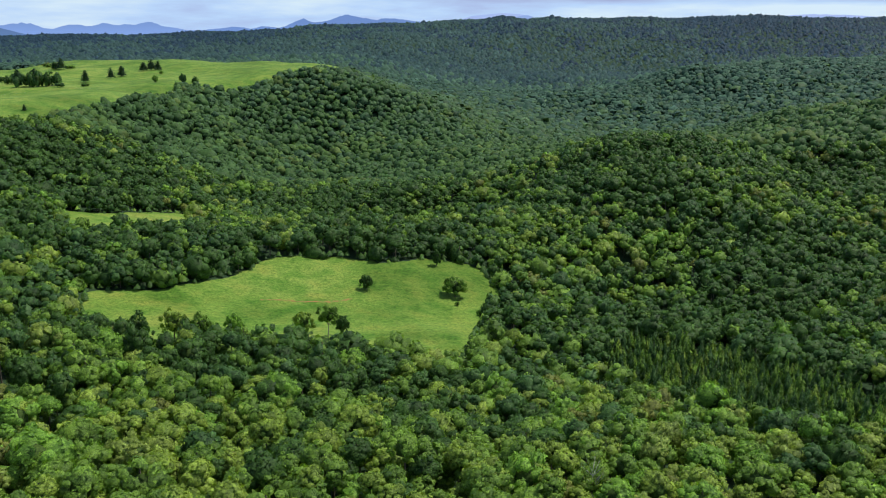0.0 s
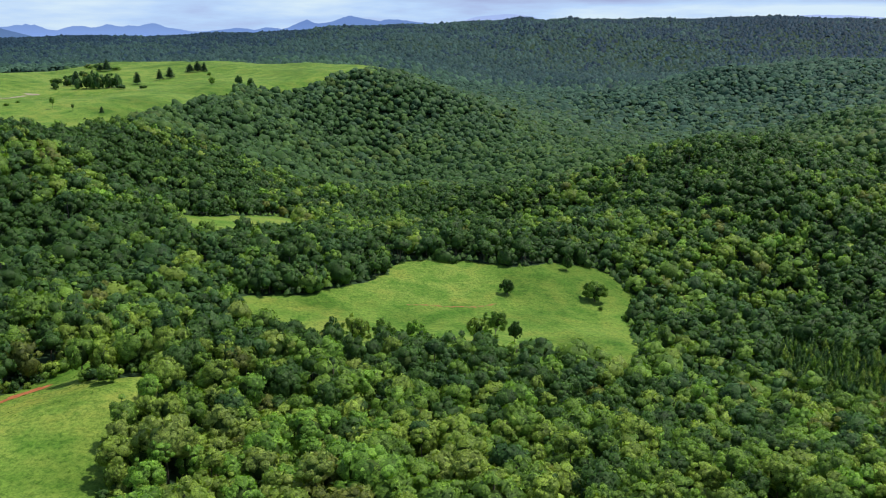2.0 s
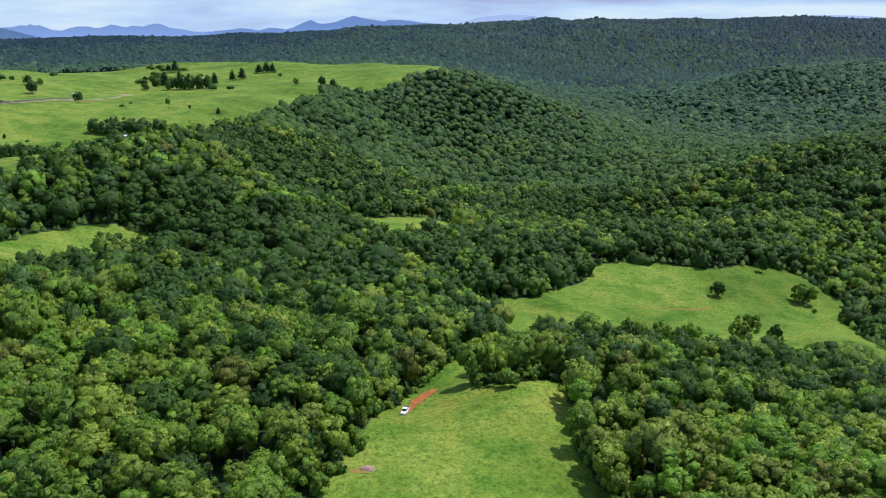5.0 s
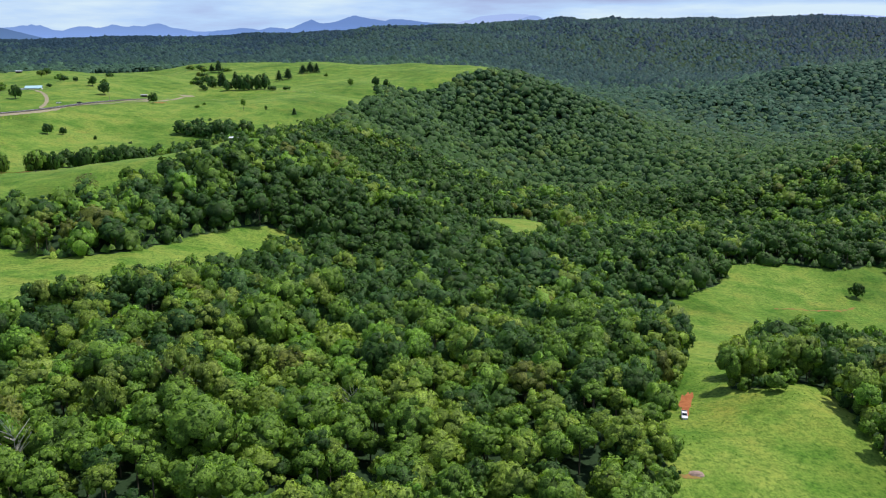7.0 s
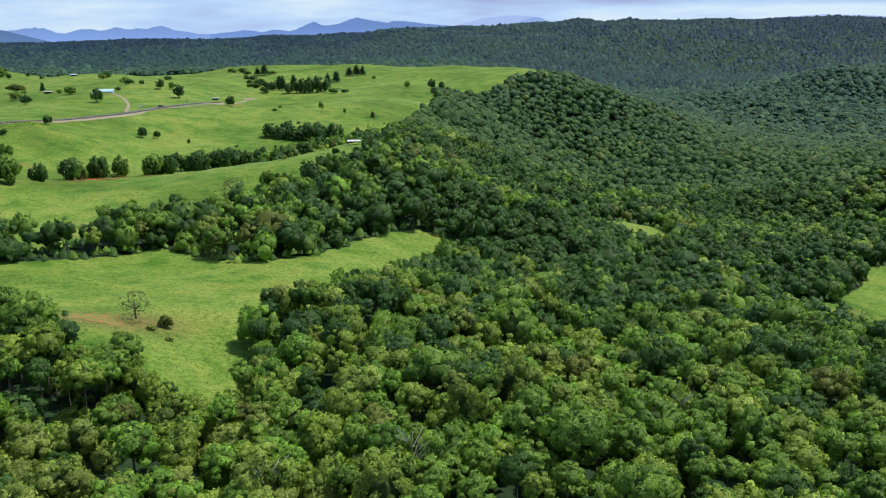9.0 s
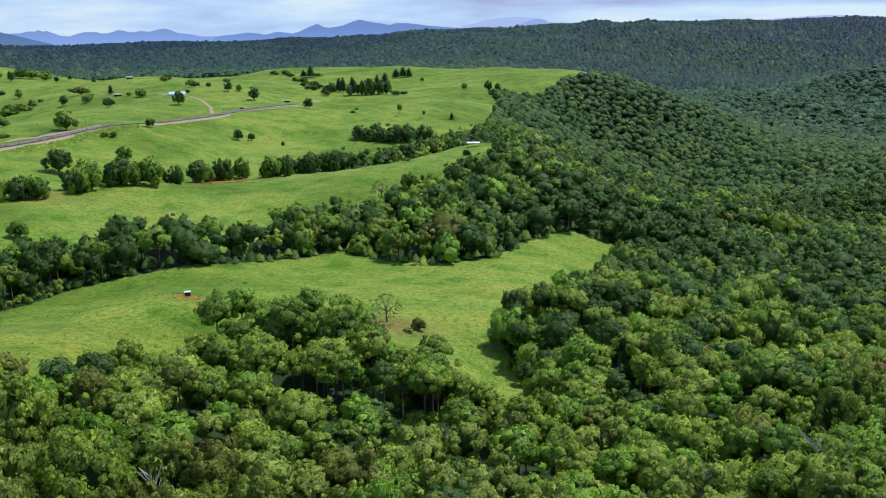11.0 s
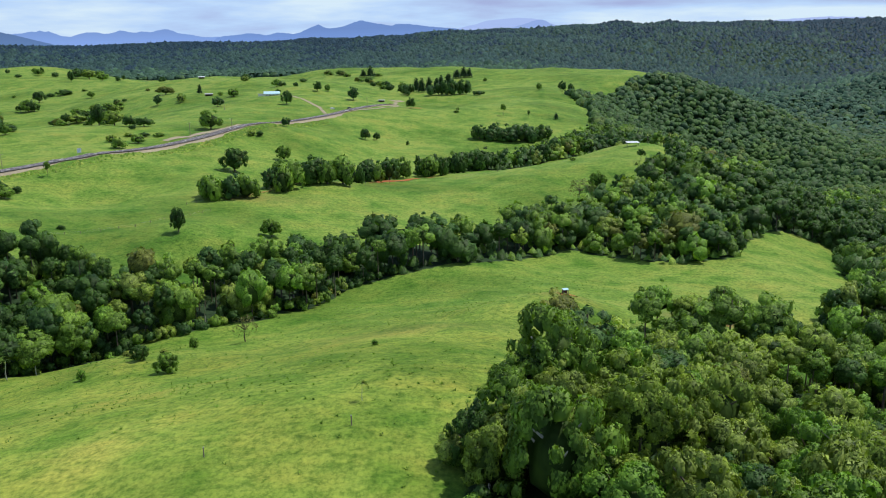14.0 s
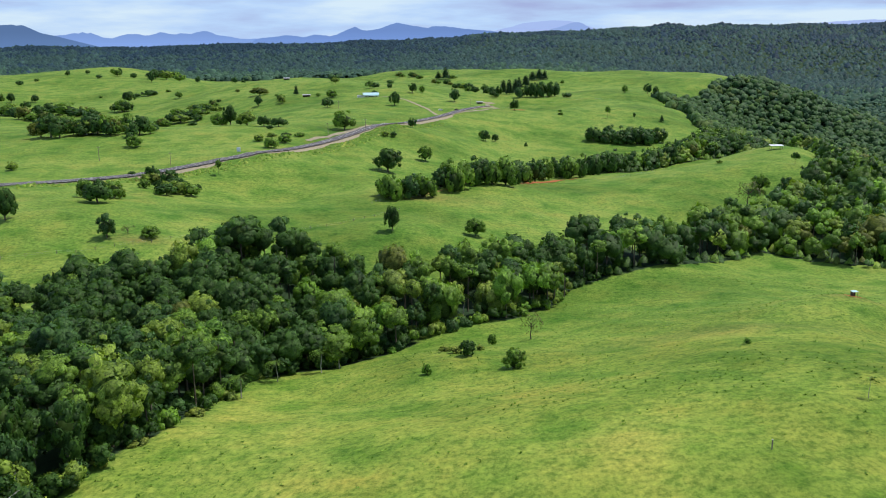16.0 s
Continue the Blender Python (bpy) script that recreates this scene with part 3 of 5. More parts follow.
def fill(out, inner):
    """Collects verts, faces and normals of a crown: out is a list of (verts, faces, normals); the first inner faces are
    the core, coloured dark for the shade inside.
    """
    V, F, N, at = [], [], [], 0
    for v, f, n in out:
        V.append(v)
        F.append(np.asarray(f) + at)
        N.append(n)
        at += len(v)
    return np.vstack(V), np.vstack(F), inner, unit(np.vstack(N))


def crown_form(rng, sprays, size, core, lobes, flat, shell=None, far=False, trim=1.0):
    """A crown of radius 1 about its middle: many rounded leaf heads of unlike size set round a dark core, each a domed shell clothed in small leaf sprays that break its outline. Returns verts, faces, the number of inner faces, and the way that each corner faces."""
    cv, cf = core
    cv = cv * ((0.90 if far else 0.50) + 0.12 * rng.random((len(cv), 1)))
    i = np.arange(lobes)
    cz = np.clip(1 - (i + 0.5) / lobes * 1.45 + rng.normal(0, 0.07, lobes), -0.55, 0.97)
    a = i * GOLDEN + rng.normal(0, 0.35, lobes)
    ring = np.sqrt(1 - cz**2)
    out = np.c_[ring * np.cos(a), ring * np.sin(a), cz]
    lean = rng.uniform(0, 2 * math.pi, 2)  # the crown bulges to some sides
    bulge = 1 + 0.13 * np.sin(2 * a + lean[0]) + 0.10 * np.sin(3 * a + lean[1])
    radii = 1.22 / math.sqrt(lobes) * np.clip(rng.lognormal(-0.06, 0.32, lobes), 0.5, 1.7)
    centres = out * ((0.98 - radii) * bulge * rng.uniform(0.80, 1.10, lobes))[:, None]
    squash = np.array([1, 1, flat])
    pieces = [(cv * squash * 0.95, cf, cv / squash)]
    if shell is not None:
        sv, sf = shell
        for k, (c, o, r) in enumerate(zip(centres, out, radii)):
            turn = np.array(Euler(rng.uniform(0, 6.28, 3)).to_matrix()) if len(sv) > 6 else np.array(Vector((0, 0, 1)).rotation_difference(Vector(o + np.array([0, 0, 0.35]))).to_matrix())
            d = sv @ turn.T
            v = c + d * r * trim * rng.uniform(0.84, 1.14, (len(sv), 1)) * np.array([1, 1, 0.88])
            m = v[sf].mean(1)
            gap = np.linalg.norm(m[:, None] - centres[None], axis=2) / radii
            gap[:, k] = 9
            keep = (((m - c) @ o) / r > -0.30) & (gap.min(1) > 0.62) & (m[:, 2] > -0.62)
            if keep.any():
                used, back = np.unique(sf[keep], return_inverse=True)
                pieces.append((v[used] * squash, back.reshape(-1, 3), (0.72 * d[used] + 0.30 * o + [0, 0, 0.10]) / squash))
    if sprays:
        pick = rng.choice(lobes, sprays * 3, p=radii**2 / (radii**2).sum())
        d = unit(rng.normal(size=(sprays * 3, 3)))
        d = unit(d + 0.75 * out[pick] + np.array([0, 0, 0.25]))
        p = centres[pick] + d * radii[pick][:, None] * rng.uniform(0.94, 1.15, (sprays * 3, 1)) * np.array([1, 1, 0.9])
        gap = np.linalg.norm(p[:, None] - centres[None], axis=2) / radii
        keep = (gap.min(1) > 0.82) & (p[:, 2] > -0.68)
        p, d, o = p[keep][:sprays], d[keep][:sprays], out[pick][keep][:sprays]
        face = 0.70 * d + 0.36 * o + np.array([0, 0, 0.12]) + rng.normal(0, 0.13, d.shape)
        n = unit(d + rng.normal(0, 0.42, d.shape))
        t = unit(np.cross(n, rng.normal(size=n.shape)))
        b = np.cross(n, t)
        s = size * rng.uniform(0.6, 1.35, (len(p), 1))
        q = np.stack([p + t * s - n * s * 0.2, p - 0.5 * t * s + 0.8 * b * s, p - 0.5 * t * s - 0.8 * b * s], 1).reshape(-1, 3)
        pieces.append((q * squash, np.arange(len(q)).reshape(-1, 3), np.repeat(face, 3, 0) / squash))
    return fill(pieces, 0 if far else len(cf))


def conifer_form(rng, sprays, size, sides=6, full=1.0):
    """A pointed crown from -1 to 1 in height, with tiers of drooping sprays; full below 1 makes it broad-shouldered."""
    ang = np.arange(sides) * 2 * math.pi / sides
    cv = np.vstack([np.c_[0.62 * np.cos(ang), 0.62 * np.sin(ang), np.full(sides, -0.95)], np.c_[0.62 * 0.5**full * np.cos(ang), 0.62 * 0.5**full * np.sin(ang), np.zeros(sides)], [[0, 0, 0.92]]])
    cf = np.array([[i, (i + 1) % sides, sides + i] for i in range(sides)] + [[(i + 1) % sides, sides + (i + 1) % sides, sides + i] for i in range(sides)] + [[sides + i, sides + (i + 1) % sides, 2 * sides] for i in range(sides)])
    up = rng.random(sprays) ** (0.9 + 0.5 * full)
    a = rng.uniform(0, 2 * math.pi, sprays)
    rad = (1 - up) ** full * rng.uniform(0.75, 1.1, sprays) * (0.82 + 0.18 * np.sin(up * 40)) + 0.03
    p = np.c_[rad * np.cos(a), rad * np.sin(a), up * 2 - 1]
    out = np.c_[np.cos(a), np.sin(a), np.full(sprays, -0.55)]
    side = np.c_[-np.sin(a), np.cos(a), rng.normal(0, 0.2, sprays)]
    s = size * rng.uniform(0.6, 1.3, (sprays, 1)) * (1.15 - 0.7 * up[:, None])
    q = np.stack([p + out * s, p - 0.5 * out * s + 0.7 * side * s, p - 0.5 * out * s - 0.7 * side * s], 1)
    lean = np.c_[np.cos(a), np.sin(a), 0.55 + 0 * a] + rng.normal(0, 0.22, (sprays, 3))
    return fill([(cv, cf, cv + [0, 0, 0.3]), (q.reshape(-1, 3), np.arange(3 * sprays).reshape(-1, 3), np.repeat(lean, 3, 0))], 0 if sides == 6 else len(cf))


def wood_mesh(name, x, y, radius, high, forms, mats, rng, tone, trunks=False, lift=0.9, stretch=1.0):
    """Joins many trees: crowns of the given forms at x, y, with their own size, turn and tone."""
    z = land(x, y)
    which = rng.integers(0, len(forms), len(x))
    V, N, F3, F4, M3, M4, at = [], [], [], [], [], [], 0
    for k, (local, cf, inner, nv) in enumerate(forms):
        sel = np.where(which == k)[0]
        if not len(sel):
            continue
        a = rng.uniform(0, 2 * math.pi, len(sel))
        c, s = np.cos(a)[:, None], np.sin(a)[:, None]
        r = radius[sel][:, None]
        tall = r * rng.uniform(0.9, 1.15, (len(sel), 1)) * (np.ones(len(x)) * stretch)[sel][:, None]
        pts = np.stack([(local[:, 0] * c - local[:, 1] * s) * r + x[sel][:, None], (local[:, 0] * s + local[:, 1] * c) * r + y[sel][:, None], local[:, 2] * tall + (z + high)[sel][:, None] - lift * tall], 2)
        off = at + np.arange(len(sel))[:, None] * len(local)
        V.append(pts.reshape(-1, 3))
        N.append(np.stack([nv[:, 0] * c - nv[:, 1] * s, nv[:, 0] * s + nv[:, 1] * c, np.repeat(nv[None, :, 2], len(sel), 0)], 2).reshape(-1, 3))
        F3.append((cf.ravel()[None] + off).reshape(-1, 3))
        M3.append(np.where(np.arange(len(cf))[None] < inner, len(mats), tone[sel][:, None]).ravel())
        at += len(sel) * len(local)
    if trunks:
        ang = np.arange(4) * math.pi / 2
        rr = 0.035 * radius + 0.08
        ring = lambda k, zz: np.stack([x[:, None] + np.cos(ang) * (rr * k)[:, None], y[:, None] + np.sin(ang) * (rr * k)[:, None], np.repeat(zz[:, None], 4, 1)], 2)
        pts = np.concatenate([ring(1.0, z - 0.5), ring(0.6, z + high - 0.4 * radius)], 1)
        side = np.array([[i, (i + 1) % 4, 4 + (i + 1) % 4, 4 + i] for i in range(4)])
        F4.append((side.ravel()[None] + at + np.arange(len(x))[:, None] * 8).reshape(-1, 4))
        M4.append(np.full(len(x) * 4, len(mats) + 1))
        V.append(pts.reshape(-1, 3))
        N.append(np.tile(np.vstack([np.c_[np.cos(ang), np.sin(ang), 0 * ang]] * 2), (len(x), 1)))
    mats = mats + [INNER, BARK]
    faces = [np.concatenate(F3)] + ([np.concatenate(F4)] if F4 else [])
    return mesh_of(name, np.concatenate(V), faces, mats, np.concatenate(M3 + M4), True, np.concatenate(N))


def scatter(rng, x0, x1, y0, y1, gap, jitter=0.42):
    xs, ys = np.arange(x0, x1, gap), np.arange(y0, y1, gap * 0.87)
    X, Y = np.meshgrid(xs, ys)
    X[1::2] += gap / 2
    X, Y = X.ravel() + rng.uniform(-jitter, jitter, X.size) * gap, Y.ravel() + rng.uniform(-jitter, jitter, X.size) * gap
    return X, Y


def fan(x, y, margin=30):
    """The stretch of the plan that lies before the flight line."""
    return (x > -700 - 0.56 * y - margin) & (x < 40 + 0.53 * y + margin)


MIXED = [HILL_LEAVES[k] for k in (0, 1, 2, 0, 2, 1, 2)] + HAZED_LEAVES + FAR_HAZED_LEAVES
# leaf shares that paint in light: dark kinds for shade, bright ones for sun
SHADED_SHARE = np.array([0.19, 0.56, 0.04, 0.025, 0.015, 0.162, 0.008])
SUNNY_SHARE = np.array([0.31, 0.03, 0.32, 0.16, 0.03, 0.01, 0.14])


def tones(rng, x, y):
    """Each tree's kind of leaf; kinds keep somewhat together in drifts. Bright kinds near and dark kinds beyond paint
    in sun and cloud shade.
    """
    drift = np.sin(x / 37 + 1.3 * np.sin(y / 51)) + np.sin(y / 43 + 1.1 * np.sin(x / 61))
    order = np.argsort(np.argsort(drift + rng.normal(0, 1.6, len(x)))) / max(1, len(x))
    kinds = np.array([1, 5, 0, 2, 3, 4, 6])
    low, high = (kinds[np.minimum(np.searchsorted(np.cumsum(share[kinds]), order), 6)] for share in (SHADED_SHARE, SUNNY_SHARE))
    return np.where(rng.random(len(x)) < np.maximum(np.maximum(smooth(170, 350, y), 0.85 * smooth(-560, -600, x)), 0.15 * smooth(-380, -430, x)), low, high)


def wood(name, label, box, gap, forms, mats, sizes, heights, trunks=False, margin=3.0, lift=0.9, only=None):
    """Trees scattered over a box of the plan, off the fields; edge trees carry leaves low down."""
    x, y = scatter(rng, *box, gap)
    k = fan(x, y) & ~near_field(x, y, margin)
    if only is not None:
        k &= only(x, y)
    x, y = x[k], y[k]
    r = sizes[0] + (sizes[1] - sizes[0]) * rng.random(len(x)) ** 2.2
    h = rng.uniform(*heights, len(x)) + 0.5 * (r - np.mean(sizes))
    grown = rng.random(len(x)) < 0.07  # some trees stand above the rest
    r, h = np.where(grown, r * 1.3, r), np.where(grown, h + rng.uniform(2, 5, len(x)), h)
    edge = near_field(x, y, 13)
    tone = tones(rng, x, y) if mats is not FAR_HAZED_LEAVES else rng.integers(0, len(mats), len(x))
    if mats is MIXED:  # haze painted into the leaf colour: bluer sets the farther off
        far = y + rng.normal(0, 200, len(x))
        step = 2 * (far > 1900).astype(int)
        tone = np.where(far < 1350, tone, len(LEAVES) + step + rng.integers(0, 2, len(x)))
    h = np.where(edge, h * rng.uniform(0.78, 1.05, len(x)), h)
    return x, y, r, h, np.where(edge, rng.uniform(1.1, 1.4, len(x)), 1.1), tone


tufts("grass_tufts", KNOB_FIELD, 2.3, 330, "long green grass tufts on the knoll pasture")
tufts("field_grass_tufts", TRUCK_FIELD, 2.3, 300, "long green grass tufts in the small field")

rng = np.random.default_rng(7)
CLOSE_FORMS = [crown_form(rng, 260, 0.092, ICO1, int(rng.integers(14, 22)), rng.uniform(0.74, 1.0), ICO1) for _ in range(12)]
NEAR_FORMS = [crown_form(rng, 190, 0.11, ICO1, int(rng.integers(11, 18)), rng.uniform(0.74, 1.0), ICO1) for _ in range(12)]
MID_FORMS = [crown_form(rng, 38, 0.18, TIP, int(rng.integers(8, 12)), rng.uniform(0.74, 1.0), ICO1) for _ in range(12)]
CONIFER_FORMS = [conifer_form(rng, 80, 0.34, 6, 0.75) for _ in range(5)]
BROAD_CONIFER_FORMS = [conifer_form(rng, 260, 0.24, 7, 0.42) for _ in range(3)]


def tip_form(rng, sides=5, rounded=False):
    """A far tree, no more than a rounded tip."""
    a = np.arange(sides) * 2 * math.pi / sides + rng.uniform(0, 1)
    k = rng.uniform(0.8, 1.2, sides)
    v = [np.c_[k * np.cos(a), k * np.sin(a), rng.uniform(-0.5, -0.2, sides)]]
    f = []
    if rounded:
        v.append(np.c_[0.6 * np.cos(a + 0.7), 0.6 * np.sin(a + 0.7), rng.uniform(0.35, 0.7, sides)])
        f = [[i, (i + 1) % sides, sides + i] for i in range(sides)] + [[(i + 1) % sides, sides + (i + 1) % sides, sides + i] for i in range(sides)]
    low = len(f) // 2
    f += [[low + i, low + (i + 1) % sides, low + sides] for i in range(sides)]
    v = np.vstack(v + [[[rng.uniform(-0.3, 0.3), rng.uniform(-0.3, 0.3), 0.9 if rounded else 0.66]]])
    return fill([(v, np.array(f), v * 0.6 + [0, 0, 0.55])], 0)


TIP_FORMS = [tip_form(rng, 5, k < 4) for k in range(12)]


FAR_FORMS = [crown_form(rng, 9, 0.20, TIP, int(rng.integers(4, 7)), rng.uniform(0.75, 1.0), ICO1, True) for _ in range(12)]
FARTHER_FORMS = [crown_form(rng, 3, 0.24, TIP, int(rng.integers(2, 5)), rng.uniform(0.75, 1.0), ICO1, True) for _ in range(12)]

PLANTATION = [(72, 385), (100, 440), (140, 395), (170, 320), (172, 275), (148, 262), (94, 290), (78, 340)]


def not_plantation(x, y):
    return ~inside(PLANTATION, x, y)


def before_the_flight(x, y):
    return y > (97 - land(x, y)) * 1.62 - 16


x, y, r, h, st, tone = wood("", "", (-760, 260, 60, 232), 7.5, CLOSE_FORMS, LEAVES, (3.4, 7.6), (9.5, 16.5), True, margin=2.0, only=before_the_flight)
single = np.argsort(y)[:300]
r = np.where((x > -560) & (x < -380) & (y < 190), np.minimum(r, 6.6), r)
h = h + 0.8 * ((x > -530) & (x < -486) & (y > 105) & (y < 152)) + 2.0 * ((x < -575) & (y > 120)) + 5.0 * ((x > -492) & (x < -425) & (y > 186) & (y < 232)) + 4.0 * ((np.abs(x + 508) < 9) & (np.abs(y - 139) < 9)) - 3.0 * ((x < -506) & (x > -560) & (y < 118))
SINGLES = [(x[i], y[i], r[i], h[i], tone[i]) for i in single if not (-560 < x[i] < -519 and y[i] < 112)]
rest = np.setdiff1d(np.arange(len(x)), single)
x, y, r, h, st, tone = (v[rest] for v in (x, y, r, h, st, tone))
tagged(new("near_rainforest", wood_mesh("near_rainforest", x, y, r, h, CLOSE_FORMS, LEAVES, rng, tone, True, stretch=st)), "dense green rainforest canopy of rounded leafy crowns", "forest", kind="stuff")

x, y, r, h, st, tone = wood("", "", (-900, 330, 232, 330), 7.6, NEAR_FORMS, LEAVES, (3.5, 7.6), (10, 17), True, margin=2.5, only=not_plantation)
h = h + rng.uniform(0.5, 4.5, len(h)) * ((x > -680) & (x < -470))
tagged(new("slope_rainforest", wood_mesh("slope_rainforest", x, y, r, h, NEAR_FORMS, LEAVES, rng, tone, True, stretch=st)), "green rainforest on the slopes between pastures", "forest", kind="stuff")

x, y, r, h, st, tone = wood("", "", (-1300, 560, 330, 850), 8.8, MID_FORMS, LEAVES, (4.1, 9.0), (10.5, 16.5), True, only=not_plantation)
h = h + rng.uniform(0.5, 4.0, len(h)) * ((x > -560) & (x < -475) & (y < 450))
tagged(new("valley_rainforest", wood_mesh("valley_rainforest", x, y, r, h, MID_FORMS, LEAVES, rng, tone, True, stretch=st)), "rainforest filling the valley, in darker greens that stand for cloud shade", "forest", kind="stuff")

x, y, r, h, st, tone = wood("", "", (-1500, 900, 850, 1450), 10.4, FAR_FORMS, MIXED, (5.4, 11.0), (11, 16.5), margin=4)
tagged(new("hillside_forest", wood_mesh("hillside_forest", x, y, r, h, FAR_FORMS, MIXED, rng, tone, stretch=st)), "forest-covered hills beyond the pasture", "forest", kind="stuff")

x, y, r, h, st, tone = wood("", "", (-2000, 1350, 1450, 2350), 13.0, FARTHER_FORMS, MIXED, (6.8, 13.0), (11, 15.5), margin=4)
tagged(new("far_hillside_forest", wood_mesh("far_hillside_forest", x, y, r, h, FARTHER_FORMS, MIXED, rng, tone, stretch=st)), "forest on the spurs of the far valley, tinted blue-green for haze", "forest", kind="stuff")

x, y, r, h, st, tone = wood("", "", (-3300, 2600, 2350, 4760), 16.5, TIP_FORMS, MIXED, (8.4, 17.0), (6.5, 8.5), margin=6)
h = r * rng.uniform(0.45, 0.85, len(r)) + rng.uniform(0, 5, len(r))
x, y = x + rng.uniform(-9, 9, len(x)), y + rng.uniform(-12, 12, len(y))
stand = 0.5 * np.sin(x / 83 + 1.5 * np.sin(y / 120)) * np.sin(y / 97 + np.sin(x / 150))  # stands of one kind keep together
# haze with distance and cloud shade at both sides, painted in by darker tones
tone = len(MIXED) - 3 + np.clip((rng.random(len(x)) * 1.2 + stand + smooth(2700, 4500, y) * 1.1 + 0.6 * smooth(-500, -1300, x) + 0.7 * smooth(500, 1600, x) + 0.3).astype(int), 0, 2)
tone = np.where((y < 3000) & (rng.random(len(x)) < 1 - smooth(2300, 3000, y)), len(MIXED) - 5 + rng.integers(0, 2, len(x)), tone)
tagged(new("distant_forest", wood_mesh("distant_forest", x, y, r, h, TIP_FORMS, MIXED, rng, tone, lift=0.9)), "forest covering the far plateau to the skyline, tinted dark and blue for haze and cloud shade", "forest", kind="stuff")


def behind_the_flight(x, y):
    return ~before_the_flight(x, y) & (x > -780) & (x < 300)


x, y = scatter(rng, -780, 300, -290, 140, 10.0)
k = behind_the_flight(x, y) & ~near_field(x, y, 4)
x, y = x[k], y[k]
tagged(new("rainforest_below_the_flight", wood_mesh("rainforest_below_the_flight", x, y, rng.uniform(5.2, 8.2, len(x)), rng.uniform(10, 16, len(x)), TIP_FORMS, LEAVES, rng, tones(rng, x, y))), "dense rainforest canopy going on under the flight", "forest", kind="stuff")


def is_plantation(x, y):
    return inside(PLANTATION, x, y)


x, y, r, h, st, tone = wood("", "", (60, 190, 250, 450), 3.9, CONIFER_FORMS, LEAVES, (1.7, 2.9), (6.0, 12.0), True, only=is_plantation)
tagged(new("conifer_plantation", wood_mesh("conifer_plantation", x, y, r, h, CONIFER_FORMS, LEAVES, rng, rng.choice([0, 1, 5, 2], len(x), p=[0.35, 0.3, 0.25, 0.1]), stretch=1.7, lift=1.0)), "dense plantation of dark green conifers in a hollow", "conifers", kind="stuff")


def understorey(name, box, gap, forms, label):
    """Shrubs and saplings that close the forest's edge down to the grass."""
    x, y = scatter(rng, *box, gap)
    k = fan(x, y) & ~near_field(x, y, 0.8)
    x, y = x[k], y[k]
    k = near_field(x, y, 9.0)
    x, y = x[k], y[k]
    r = rng.uniform(1.3, 2.7, len(x))
    ob = new(name, wood_mesh(name, x, y, r, r * rng.uniform(1.3, 2.4, len(x)), forms, LEAVES, rng, tones(rng, x, y), stretch=1.25))
    return tagged(ob, label, "shrubs", kind="stuff")


SHRUB_FORMS = [crown_form(rng, 60, 0.17, TIP, int(rng.integers(6, 10)), 0.9, ICO1) for _ in range(8)]
understorey("edge_shrubs", (-760, 60, 55, 330), 3.8, SHRUB_FORMS, "leafy shrubs and saplings along the forest edge")
understorey("valley_edge_shrubs", (-1000, 100, 330, 850), 4.6, TIP_FORMS, "low shrubs where the valley forest meets the grass")

# ---- more materials ----
def plain(name, colour, rough=0.6, metal=0.0, scale=1.5, vary=0.18):
    m, nt, ln, b = material(name, rough, 0.3)
    f = noise_node(nt, ln, scale, 5)
    ln.new(ramp(nt, ln, f, [(0.3, tuple(c * (1 - vary) for c in colour)), (0.7, tuple(min(1, c * (1 + vary)) for c in colour))]), b.inputs["Base Color"])
    b.inputs["Metallic"].default_value = metal
    return m


ROOF_PALE = plain("pale_blue_roof_sheet", (0.42, 0.62, 0.70), 0.45)
ROOF_WHITE = plain("white_roof_sheet", (0.62, 0.65, 0.69), 0.45)
ROOF_RUST = plain("weathered_roof_sheet", (0.36, 0.36, 0.37), 0.5)
WALL_WHITE = plain("white_weatherboard", (0.72, 0.72, 0.69), 0.7)
WALL_DARK = plain("dark_timber", (0.09, 0.07, 0.05), 0.85)
TIMBER = plain("grey_timber", (0.24, 0.20, 0.16), 0.9)
GALVANISED = plain("galvanised_wire", (0.45, 0.45, 0.46), 0.4, 0.8)
CAR_WHITE = plain("white_car_paint", (0.80, 0.80, 0.80), 0.25)
CAR_DARK = plain("dark_grey_car_paint", (0.035, 0.037, 0.042), 0.25)
GLASS_DARK = plain("dark_window_glass", (0.015, 0.02, 0.024), 0.08)
RUBBER = plain("black_rubber", (0.02, 0.02, 0.02), 0.9)
SIGN_WHITE = plain("white_sign_paint", (0.82, 0.84, 0.84), 0.5)
SIGN_BLUE = plain("faded_blue_sign_paint", (0.35, 0.52, 0.62), 0.5)
LINE_WHITE = plain("white_road_paint", (0.70, 0.70, 0.68), 0.7)
BOULDER = plain("pink_grey_rock", (0.34, 0.24, 0.20), 0.9, 0, 0.6, 0.35)
FROND = leaf_material("palm_frond", (0.08, 0.17, 0.025), (0.19, 0.32, 0.06))
YELLOW_LEAF = leaf_material("yellow_green_leaf", (0.14, 0.19, 0.03), (0.32, 0.38, 0.08))
DRY_LEAF = leaf_material("dry_grey_leaf", (0.095, 0.105, 0.045), (0.20, 0.21, 0.10))
CONIFER_LEAF = leaf_material("dark_conifer_needles", (0.018, 0.050, 0.022), (0.046, 0.105, 0.042))


def part(name, data, mat, parent, label=""):
    """Links a mesh or a bmesh as one mesh object under a thing or a part."""
    if isinstance(data, bmesh.types.BMesh):
        me = bpy.data.meshes.new(name)
        data.to_mesh(me)
        data.free()
        me.materials.append(mat)
        data = me
    ob = new(name, data)
    ob.parent = parent
    return tagged(ob, label)


